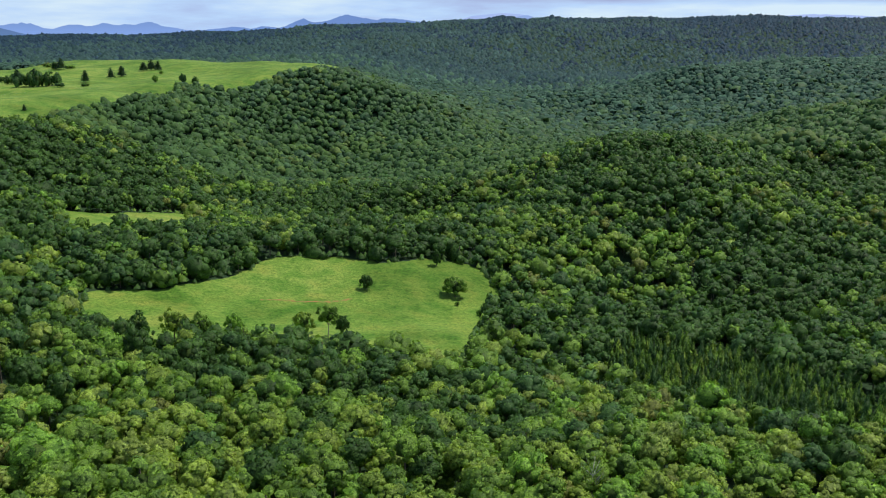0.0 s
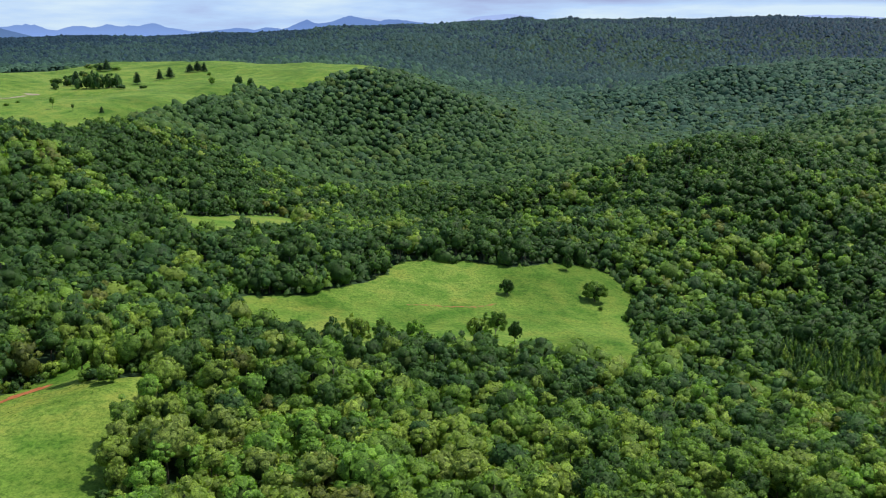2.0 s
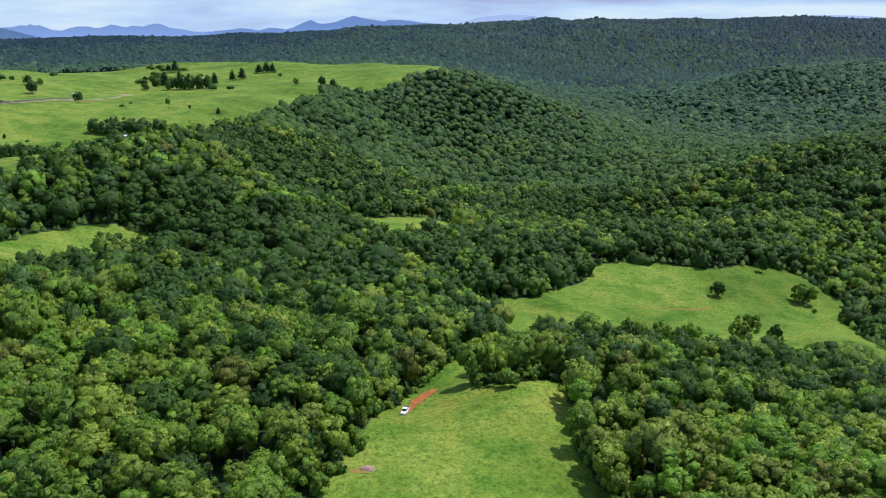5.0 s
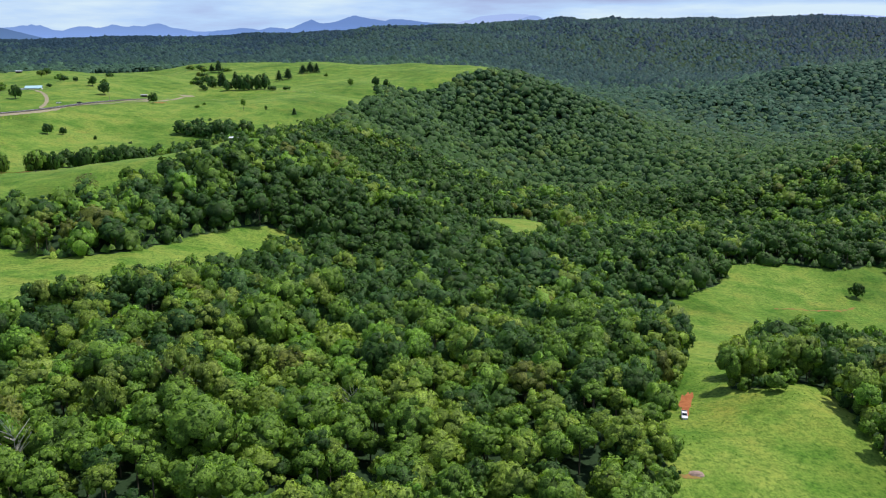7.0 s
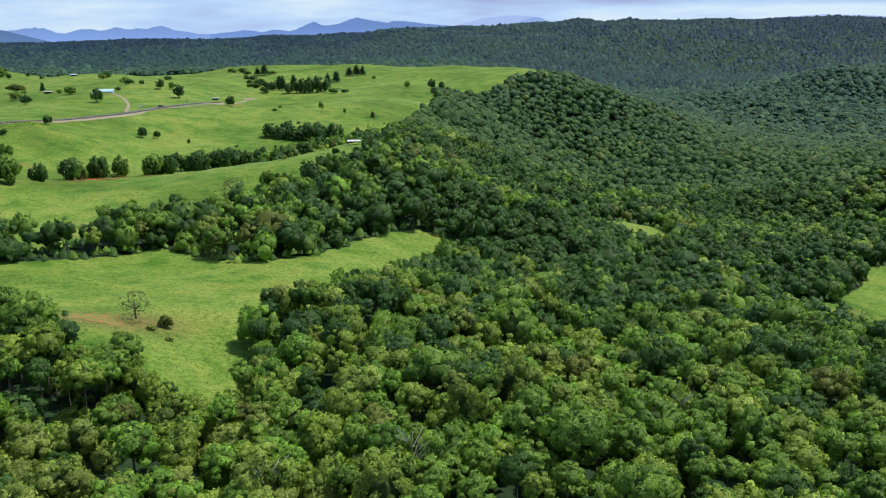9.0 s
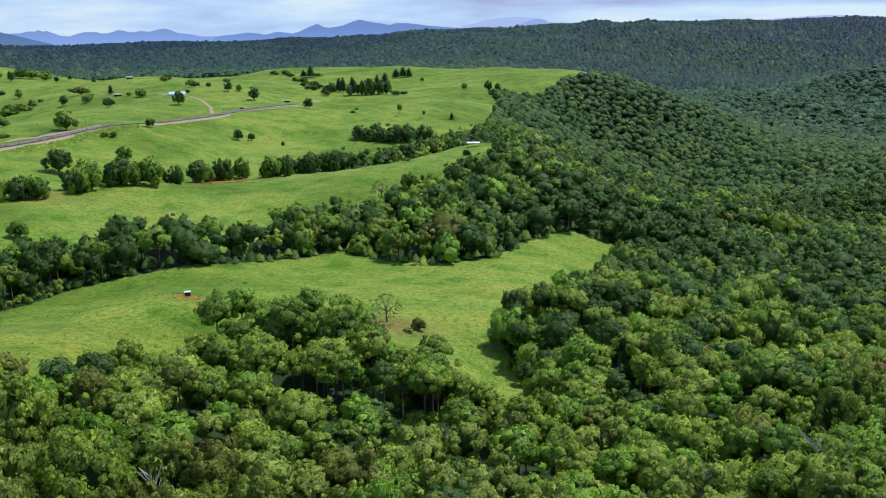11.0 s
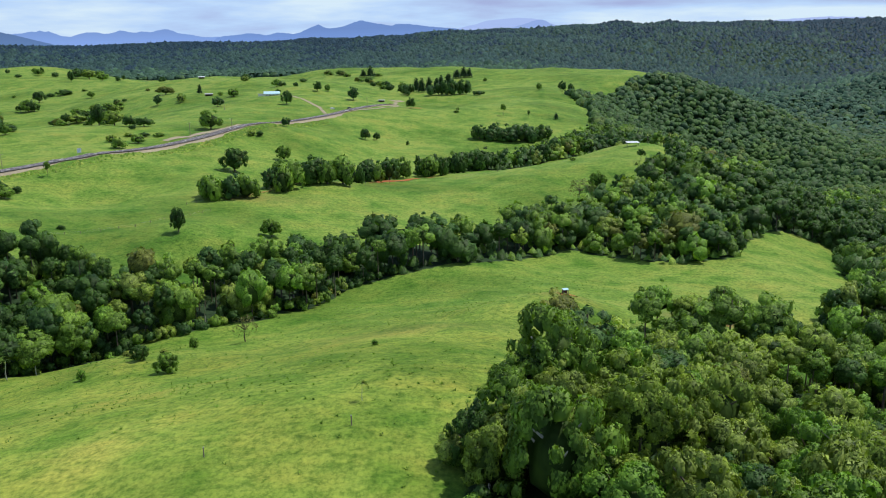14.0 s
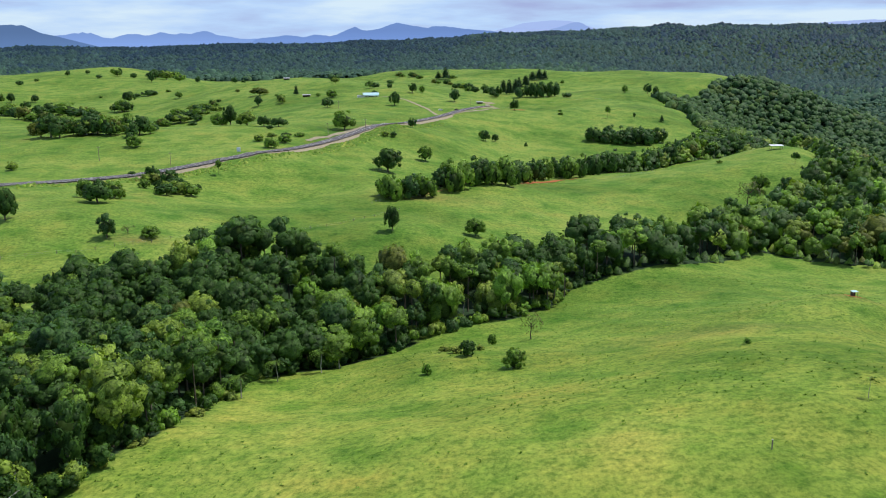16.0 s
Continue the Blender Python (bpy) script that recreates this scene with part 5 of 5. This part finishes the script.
for i, (x, y, w, h) in enumerate([(-606, 203, 4.0, 1.8), (-609, 207, 3.2, 1.6), (-600, 207, 3.0, 1.5), (-657, 160, 4.5, 1.8), (-660, 138, 4.5, 1.6), (-662, 128, 4.0, 1.8), (-655, 200, 3.5, 1.7), (-437, 255, 4.0, 1.6), (-430, 250, 3.2, 1.3)]):
    plant("yellow_shrub", x, y, w, h, "low yellow-green shrub at the edge of the trees", "shrub", "yellow shrubs at the forest edge", YELLOW_LEAF, True, i)
DRY_TREES = [(-462, 459, 15, 13.5), (-444, 262, 13, 9.5), (-728, 297, 5.3, 4.1), (-586, 232, 7, 8)]
grove("leafless_tree", DRY_TREES, "half-bare grey-brown tree with thin leaves on grass", "tree", "half-bare trees", [4], True)
plant("leafless_shrub", -434, 260, 5, 4.5, "brownish dying shrub beside bare red soil", "shrub", "", 4, True, 1)
CLEARING_TREES = [(-43, 467, 9.6, 9), (7, 472, 15, 13), (-4, 509, 7.6, 11), (-235, 552, 8.9, 10)]
grove("clearing_tree", CLEARING_TREES, "rounded leafy tree standing in the forest clearing", "tree", "trees in the clearing", [1, 0], True)
grove("clearing_shrub", [(8, 459, 3.2, 2.8), (20, 450, 3.1, 4), (22, 440, 3, 3)], "small green shrub in the forest clearing", "shrub", "shrubs in the clearing", [0, 3], True)
plant("palm_tree", -541, 124, 2.2, 3.2, "small thin palm standing alone on the grass knoll", "palm")
for i, (x, y, w, h) in enumerate([(-606, 262, 7, 8), (-600, 266, 7, 9), (-612, 256, 6, 7), (-641, 208, 7, 6), (-650, 198, 7, 5.5), (-654, 181, 7, 5.5), (-638, 217, 7, 6.5)]):
    plant("palm_tree", x, y, w, h, "bright green palm at the edge of the creek forest", "palm", "palms at the forest edge", 0, True, i)


# ---- road, tracks and bare soil, laid on the ground ----
def curve_points(pts, step):
    """A smooth line through the given points of the plan."""
    p = np.array([pts[0]] + list(pts) + [pts[-1]], float)
    out = []
    for i in range(1, len(p) - 2):
        n = max(2, int(np.hypot(*(p[i + 1] - p[i])) / step))
        for k in range(n):
            t = k / n
            out.append(0.5 * (2 * p[i] + (p[i + 1] - p[i - 1]) * t + (2 * p[i - 1] - 5 * p[i] + 4 * p[i + 1] - p[i + 2]) * t * t + (3 * p[i] - p[i - 1] - 3 * p[i + 1] + p[i + 2]) * t**3))
    out.append(p[-2])
    return np.array(out)


def sheet_z(x, y):
    """Height of the ground sheet itself, between its corners."""
    i = np.clip(np.searchsorted(gx, x) - 1, 0, nx - 2)
    j = np.clip(np.searchsorted(gy, y) - 1, 0, ny - 2)
    a, b = (x - gx[i]) / (gx[i + 1] - gx[i]), (y - gy[j]) / (gy[j + 1] - gy[j])
    return (GZ[j, i] * (1 - a) + GZ[j, i + 1] * a) * (1 - b) + (GZ[j + 1, i] * (1 - a) + GZ[j + 1, i + 1] * a) * b


def strip(name, pts, offsets, lift, mat, step=2.5, ragged=0.0, seed=0, graded=False, skirt=0.0):
    """A band along a line of the plan, draped on the ground or graded to an even level; offsets: its left and right edge; skirt: how far the edges drop."""
    c = curve_points(pts, step)
    if graded:
        level = np.max([sheet_z(c[:, 0] + a, c[:, 1] + b) for a, b in ((0, 0), (-4, 0), (4, 0), (0, -4), (0, 4))], axis=0)
        kernel = np.hanning(33) / np.hanning(33).sum()
        level = np.maximum(level - 0.35, np.convolve(np.pad(level, 16, "edge"), kernel, "valid"))
    d = np.gradient(c, axis=0)
    d /= np.linalg.norm(d, axis=1)[:, None]
    side = np.c_[d[:, 1], -d[:, 0]]
    k = 5
    r = np.random.default_rng(seed)
    rows = []
    for f in np.linspace(0, 1, k):
        o = offsets[0] + (offsets[1] - offsets[0]) * f + (r.normal(0, ragged, len(c)) if f in (0, 1) and ragged else 0)
        q = c + side * (np.zeros(len(c)) + o)[:, None]
        high = level - skirt * (f in (0, 1)) if graded else sheet_z(q[:, 0], q[:, 1])
        rows.append(np.c_[q, high + lift])
    v = np.stack(rows, 1).reshape(-1, 3)
    a = (np.arange(len(c) - 1)[:, None] * k + np.arange(k - 1)[None]).ravel()
    return new(name, mesh_of(name, v, np.c_[a, a + k, a + k + 1, a + 1], [mat], None, True))


ROAD = [(-1010, 330), (-920, 360), (-860, 384), (-831, 400), (-800, 433), (-772, 465), (-745, 496), (-727, 528), (-712, 568), (-699, 612), (-686, 660), (-670, 718), (-655, 775), (-640, 826), (-624, 880), (-600, 960)]
tagged(strip("road_verge", ROAD, (-7.2, 7.0), 0.22, VERGE, 3, 0.5, 0, True, 2.2), "pale gravel shoulder along the sealed road", "road verge", kind="structure")
road = tagged(strip("road", ROAD, (-4.4, 4.4), 0.36, ASPHALT, 3, 0, 0, True), "worn grey asphalt country road across the pasture", "road", kind="structure")
tagged(strip("road_line", ROAD, (-3.75, -3.60), 0.40, LINE_WHITE, 3, 0, 0, True), "white painted edge line of the road", "road marking", kind="structure")
tagged(strip("road_line", ROAD, (3.60, 3.75), 0.40, LINE_WHITE, 3, 0, 0, True), "white painted edge line of the road", "road marking", kind="structure")
tagged(strip("road_line", ROAD, (-0.12, 0.12), 0.40, LINE_WHITE, 3, 0, 0, True), "white painted centre line of the road", "road marking", kind="structure")
tagged(strip("lay_by", [(-715, 575), (-700, 612), (-684, 655)], (-9.5, -4.6), 0.22, VERGE, 3, 0.5, 3), "pale gravel lay-by beside the road", "lay-by", kind="structure")
tagged(strip("driveway", [(-650, 815), (-664, 860), (-690, 905), (-735, 935), (-790, 950)], (-1.8, 1.8), 0.22, VERGE, 4, 0.4, 1), "pale gravel driveway to the farmhouse", "driveway", kind="structure")
tagged(strip("side_road", [(-640, 835), (-622, 860), (-600, 900), (-590, 960), (-600, 1040), (-604, 1100)], (-2.2, 2.2), 0.24, VERGE, 4, 0.5, 2), "pale gravel side road between pastures", "track", kind="structure")
tagged(strip("clearing_track", [(-98, 441), (-86, 443), (-74, 444), (-62, 446), (-50, 453)], (-0.7, 0.8), 0.10, WORN, 1.5, 0.35, 5), "faint red earth track across the clearing", "track", kind="structure")
tagged(strip("ridge_track", [(-640, 418), (-620, 452), (-600, 487), (-580, 508), (-565, 516)], (-1.0, 1.2), 0.12, WORN, 2, 0.5, 6), "red earth stock track along the ridge", "track", kind="structure")


def patch(name, x, y, rx, ry, lift, mat, label, seed, turn=0.0):
    r = np.random.default_rng(seed)
    n = 40
    a = np.arange(n) * 2 * math.pi / n
    k = 1 + 0.18 * np.sin(3 * a + seed) + 0.12 * np.sin(7 * a + 2 * seed) + r.normal(0, 0.06, n)
    rings = [np.array([[x, y]])]
    for f in (0.4, 0.75, 1.0):
        px, py = rx * k * f * np.cos(a), ry * k * f * np.sin(a)
        rings.append(np.c_[x + px * math.cos(turn) - py * math.sin(turn), y + px * math.sin(turn) + py * math.cos(turn)])
    p = np.vstack(rings)
    v = np.c_[p, sheet_z(p[:, 0], p[:, 1]) + lift]
    tri = np.array([[0, 1 + i, 1 + (i + 1) % n] for i in range(n)])
    quad = np.array([[1 + g * n + i, 1 + (g + 1) * n + i, 1 + (g + 1) * n + (i + 1) % n, 1 + g * n + (i + 1) % n] for g in range(2) for i in range(n)])
    return tagged(new(name, mesh_of(name, v, [tri, quad], [mat], None, True)), label, "bare soil", kind="structure")


patch("red_earth", -562, 543, 25, 5.5, 0.25, RED_SOIL, "patch of red trampled earth on the ridge", 1, 0.85)
patch("red_track", -200.3, 238, 11.5, 1.7, 0.12, RED_SOIL, "bright red earth track at the forest edge", 4, 1.27)
patch("red_earth", -497, 236, 2.8, 2.0, 0.10, RED_SOIL, "patch of trampled red earth under the shelter", 2)
patch("red_earth", -453, 256, 8.5, 6.5, 0.10, WORN, "bare reddish soil on the grass slope", 3)
patch("red_earth", -627, 570, 5, 2.2, 0.12, WORN, "small patch of red earth in the pasture", 4)
patch("red_earth", -570, 912, 7, 3.0, 0.2, RED_SOIL, "red cut bank beside a tree", 5)
patch("gravel_patch", -604, 1115, 9, 8, 0.25, VERGE, "pale gravel yard among conifers", 6)


# ---- long grass on the road bank ----
bank = curve_points(ROAD[3:13], 1.1)
bank_side = np.gradient(bank, axis=0)
bank_side = np.c_[bank_side[:, 1], -bank_side[:, 0]] / np.linalg.norm(bank_side, axis=1)[:, None]
brng = np.random.default_rng(3)
bx, by = [], []
for lane in range(5):
    off = brng.uniform(7.5 + 2.2 * lane, 10 + 2.2 * lane, len(bank))
    k = brng.random(len(bank)) < (0.75, 0.6, 0.45, 0.5, 0.35)[lane]
    p = (bank + bank_side * off[:, None])[k]
    bx.append(p[:, 0])
    by.append(p[:, 1])
bx, by = np.concatenate(bx), np.concatenate(by)
br = brng.uniform(0.6, 1.5, len(bx))
tagged(new("bank_grass", wood_mesh("bank_grass", bx, by, br, br * brng.uniform(0.6, 1.1, len(bx)), TIP_FORMS, [TUFT, YELLOW_LEAF, LEAVES[2]], brng, brng.choice(3, len(bx), p=[0.7, 0.2, 0.1]))), "long yellow-green grass on the bank below the road", "grass", kind="stuff")


# ---- buildings ----
def house(x, y, turn):
    base = new("farmhouse", None)
    base.matrix_basis = Matrix.Translation((x, y, ground_z(x, y) - 0.2)) @ Matrix.Rotation(turn, 4, "Z") @ Matrix.Scale(1.12, 4)
    wall = part("wall", box_bm(15, 8, 3.4, (0, 0, 1.7)), WALL_WHITE, base)
    part("gable", prism_bm([(-4.0, 3.4), (4.0, 3.4), (0, 5.3)], 14.8), WALL_WHITE, base).rotation_euler = (0, 0, math.pi / 2)
    for s in (-1, 1):
        bm = box_bm(16.2, 5.0, 0.14)
        bmesh.ops.rotate(bm, verts=bm.verts, matrix=Matrix.Rotation(s * -0.44, 3, "X"))
        bmesh.ops.translate(bm, vec=(0, s * 2.2, 4.45), verts=bm.verts)
        part("roof", bm, ROOF_PALE, base, "pale blue sheet-metal roof")
    part("verandah_roof", box_bm(11, 2.8, 0.12, (1.5, -5.3, 2.9)), ROOF_PALE, base, "pale verandah roof")
    for k in range(4):
        part("post", box_bm(0.14, 0.14, 2.9, (-3.6 + k * 3.4, -6.5, 1.45)), WALL_WHITE, base)
    for k in range(4):
        win = part("window", box_bm(1.5, 0.10, 1.2, (-5.4 + k * 3.5, -4.03, 1.9)), WALL_WHITE, base)
        part("pane", box_bm(1.3, 0.06, 1.0, (-5.4 + k * 3.5, -4.08, 1.9)), GLASS_DARK, win)
    part("door", box_bm(0.9, 0.08, 2.05, (0.0, -4.04, 1.25)), WALL_DARK, base)
    annex = part("annexe", box_bm(6, 6, 2.8, (-10.5, 0.5, 1.4)), WALL_WHITE, base)
    part("annexe_roof", box_bm(6.6, 6.8, 0.14, (-10.5, 0.5, 2.9)), ROOF_RUST, annex)
    return tagged(base, "white farmhouse with a pale blue metal roof", "house")


house(-735, 985, 0.25)


def open_shed(kind, x, y, sx, sy, high, turn, roof, label, category="shed", walls=False):
    base = new(kind, None)
    base.matrix_basis = Matrix.Translation((x, y, ground_z(x, y) - 0.1)) @ Matrix.Rotation(turn, 4, "Z")
    bm = box_bm(sx * 1.1, sy * 1.15, 0.08)
    bmesh.ops.rotate(bm, verts=bm.verts, matrix=Matrix.Rotation(0.12, 3, "X"))
    bmesh.ops.translate(bm, vec=(0, 0, high + 0.1), verts=bm.verts)
    part("roof", bm, roof, base)
    for a in (-1, 1):
        for b in (-1, 1):
            part("post", rod_bm((a * sx * 0.46, b * sy * 0.46, -0.1), (a * sx * 0.46, b * sy * 0.46, high + 0.12 * b * sy * 0.46), 0.07 if sx < 4 else 0.10), TIMBER, base)
    if walls:
        part("back_wall", box_bm(sx * 0.92, 0.08, high * 0.9, (0, sy * 0.40, high * 0.45)), WALL_DARK, base)
        part("side_wall", box_bm(0.08, sy * 0.8, high * 0.9, (-sx * 0.43, 0, high * 0.45)), WALL_DARK, base)
    return tagged(base, label, category)


open_shed("stock_shelter", -497, 236, 1.6, 1.1, 1.35, 0.3, ROOF_PALE, "small stock feeder under a pale blue roof sheet", "shelter", True)
open_shed("hay_shed", -411, 580, 8.0, 3.6, 2.6, 0.1, ROOF_WHITE, "open farm shed with a flat white metal roof")
open_shed("farm_shed", -816, 1020, 9.0, 5.0, 2.6, 0.2, ROOF_RUST, "low weathered farm shed beyond the road", walls=True)
open_shed("roadside_stall", -612, 985, 7.0, 4.0, 2.3, 0.1, ROOF_RUST, "dark roadside stall with a low flat roof", walls=True)
open_shed("farm_shed", -905, 1300, 9.0, 5.0, 2.8, 0.2, ROOF_WHITE, "small white-roofed farm building on the skyline", walls=True)


# ---- vehicles ----
def vehicle(kind, x, y, turn, paint, label, ute=False, size=1.0):
    base = new(kind, None)
    base.matrix_basis = Matrix.Translation((x, y, ground_z(x, y) + 0.02)) @ Matrix.Rotation(turn, 4, "Z") @ Matrix.Scale(size, 4)
    low = [(-2.3, 0.35), (2.3, 0.35), (2.35, 0.7), (2.2, 0.95), (1.0, 1.05), (-2.2, 1.05), (-2.35, 0.8)]
    body = part("body", prism_bm(low, 1.75), paint, base)
    cab = [(0.95, 1.05), (0.45, 1.68), (-0.75, 1.70), (-0.95, 1.05)] if ute else [(1.0, 1.05), (0.4, 1.55), (-1.3, 1.57), (-2.05, 1.05)]
    part("cab", prism_bm(cab, 1.55), paint, base)
    c = np.array(cab)
    win = [(float(a), float(b)) for a, b in np.c_[c[:, 0].mean() + (c[:, 0] - c[:, 0].mean()) * 0.82, 1.34 + (c[:, 1] - 1.34) * 0.62]]
    part("side_window", prism_bm(win, 1.60), GLASS_DARK, base)
    ws = box_bm(0.04, 1.3, 0.62, (0, 0, 0))
    bmesh.ops.rotate(ws, verts=ws.verts, matrix=Matrix.Rotation(-0.68 if ute else -0.85, 3, "Y"))
    bmesh.ops.translate(ws, vec=((cab[0][0] + cab[1][0]) / 2 + 0.03, 0, (cab[0][1] + cab[1][1]) / 2 + 0.02), verts=ws.verts)
    part("windscreen", ws, GLASS_DARK, base)
    if ute:
        part("tray", merge([box_bm(1.3, 1.6, 0.08, (-1.55, 0, 1.12)), box_bm(1.3, 0.06, 0.35, (-1.55, 0.8, 1.28)), box_bm(1.3, 0.06, 0.35, (-1.55, -0.8, 1.28)), box_bm(0.06, 1.6, 0.35, (-2.2, 0, 1.28))]), GALVANISED, base)
        part("bull_bar", merge([rod_bm((2.42, -0.7, 0.85), (2.42, 0.7, 0.85), 0.04), rod_bm((2.42, -0.7, 0.4), (2.42, -0.7, 0.85), 0.04), rod_bm((2.42, 0.7, 0.4), (2.42, 0.7, 0.85), 0.04)]), RUBBER, base)
    for sx in (-1.45, 1.45):
        for sy in (-0.82, 0.82):
            tyre = part("wheel", rod_bm((sx, sy - 0.11, 0.36), (sx, sy + 0.11, 0.36), 0.36, None, 14), RUBBER, base)
            part("rim", rod_bm((sx, sy - 0.125, 0.36), (sx, sy + 0.125, 0.36), 0.2, None, 10), GALVANISED, tyre)
    for sy in (-0.62, 0.62):
        part("headlight", box_bm(0.05, 0.3, 0.16, (2.31, sy, 0.78)), SIGN_WHITE, base)
    return tagged(base, label, "car")


vehicle("utility_truck", -204.2, 225.5, -1.76, CAR_WHITE, "white farm utility truck parked on the red track", True, 0.9)
vehicle("parked_car", -648, 850, 0.6, CAR_WHITE, "white car parked by the road junction")
vehicle("parked_car", -633, 862, 1.0, CAR_DARK, "dark grey car on the country road")


# ---- sign, poles, fences, boulder ----
def road_sign(x, y, turn):
    base = new("road_sign", None)
    base.matrix_basis = Matrix.Translation((x, y, ground_z(x, y))) @ Matrix.Rotation(turn, 4, "Z")
    board = part("board", box_bm(2.3, 0.06, 2.6, (0, 0, 2.3), 0.02), SIGN_WHITE, base)
    for k in range(4):
        part("bar", box_bm(1.5 - 0.2 * k, 0.02, 0.22, (-0.1, -0.045, 3.1 - k * 0.5)), SIGN_BLUE, board)
    for s in (-0.8, 0.8):
        part("post", rod_bm((s, 0.08, -0.3), (s, 0.08, 3.4), 0.06), GALVANISED, base)
    return tagged(base, "white road sign board on two metal posts", "sign")


road_sign(-748, 506, 0.55)


def power_pole(x, y, high, turn):
    base = new("power_pole", None)
    base.matrix_basis = Matrix.Translation((x, y, ground_z(x, y))) @ Matrix.Rotation(turn, 4, "Z")
    part("pole", rod_bm((0, 0, -0.5), (0, 0, high), 0.17, 0.12), TIMBER, base)
    part("crossarm", box_bm(2.2, 0.12, 0.14, (0, 0.12, high - 0.6)), TIMBER, base)
    for s in (-0.95, 0, 0.95):
        part("insulator", rod_bm((s, 0.12, high - 0.53), (s, 0.12, high - 0.33), 0.05), SIGN_WHITE, base)
    return tagged(base, "weathered timber power pole with a crossarm", "power pole", "power poles along the road")


for k, (x, y, h) in enumerate([(-826, 490, 8.5), (-778, 475, 8), (-713, 606, 9), (-690, 631, 9), (-738, 793, 9), (-620, 905, 9)]):
    power_pole(x, y, h, 0.5)


def fence(pts, gap, label, group):
    """Posts set along a line, with two wires strung between them."""
    c = curve_points(pts, gap)
    base = new("wire_fence", None)
    x0, y0 = c[0]
    z0 = ground_z(x0, y0)
    base.matrix_basis = Matrix.Translation((x0, y0, z0))
    post = None
    tops = []
    for x, y in c:
        z = float(sheet_z(np.array([x]), np.array([y]))[0]) - z0
        tops.append((x - x0, y - y0, z))
        if post is None:
            post = part("post", rod_bm((0, 0, -0.3), (0, 0, 1.25), 0.09, None, 6), TIMBER, base)
            post.location = tops[-1]
        else:
            o = new("post", post.data)
            o.parent, o.location = base, tops[-1]
    for hgt in (0.6, 1.1):
        v, f = [], []
        for i, (x, y, z) in enumerate(tops):
            v += [(x, y, z + hgt - 0.012), (x, y + 0.02, z + hgt + 0.01), (x, y - 0.02, z + hgt + 0.01)]
            if i:
                for k in range(3):
                    f.append([3 * i - 3 + k, 3 * i - 3 + (k + 1) % 3, 3 * i + (k + 1) % 3, 3 * i + k])
        part("wire", mesh_of("wire", v, np.array(f), [GALVANISED]), None, base)
    return tagged(base, label, "fence", group)


fence([(-759, 268), (-743, 274), (-727, 283), (-712, 296), (-696, 321), (-678, 341), (-661, 355), (-649, 372), (-640, 392)], 6.0, "timber post and wire fence along the ridge pasture", "farm fences")
fence([(-655, 405), (-625, 452), (-600, 496), (-575, 517), (-545, 532), (-510, 548), (-480, 566)], 8.0, "timber post and wire fence behind the red track", "farm fences")
fence([(-600, 990), (-604, 1040), (-560, 1090), (-500, 1110), (-440, 1120)], 10.0, "timber post and wire fence on the far slope", "farm fences")


def boulder(x, y):
    bm = bmesh.new()
    bmesh.ops.create_icosphere(bm, subdivisions=3, radius=1)
    for v in bm.verts:
        k = 1 + 0.28 * noise.noise(v.co * 1.3) + 0.12 * noise.noise(v.co * 3.7)
        v.co = Vector((v.co.x * 1.9 * k, v.co.y * 1.2 * k, max(-0.3, v.co.z * 0.8 * k)))
    me = bpy.data.meshes.new("boulder")
    bm.to_mesh(me)
    bm.free()
    me.materials.append(BOULDER)
    ob = new("boulder", me)
    ob.location = (x, y, ground_z(x, y))
    return tagged(ob, "weathered pinkish grey boulder lying in the grass", "boulder")


boulder(-211, 189)
patch("worn_soil", -213, 187.5, 2.6, 1.0, 0.08, WORN, "worn soil round the boulder", 8)
for x, y in ((-541.5, 115), (-560, 108), (-516, 150)):
    base = new("field_post", None)
    base.matrix_basis = Matrix.Translation((x, y, ground_z(x, y)))
    part("post", rod_bm((0, 0, -0.3), (0, 0, 1.4), 0.09, None, 8), TIMBER, base)
    part("cap", box_bm(0.2, 0.2, 0.05, (0, 0, 1.42)), GALVANISED, base)
    tagged(base, "short grey timber post standing in the grass", "post", "field posts")
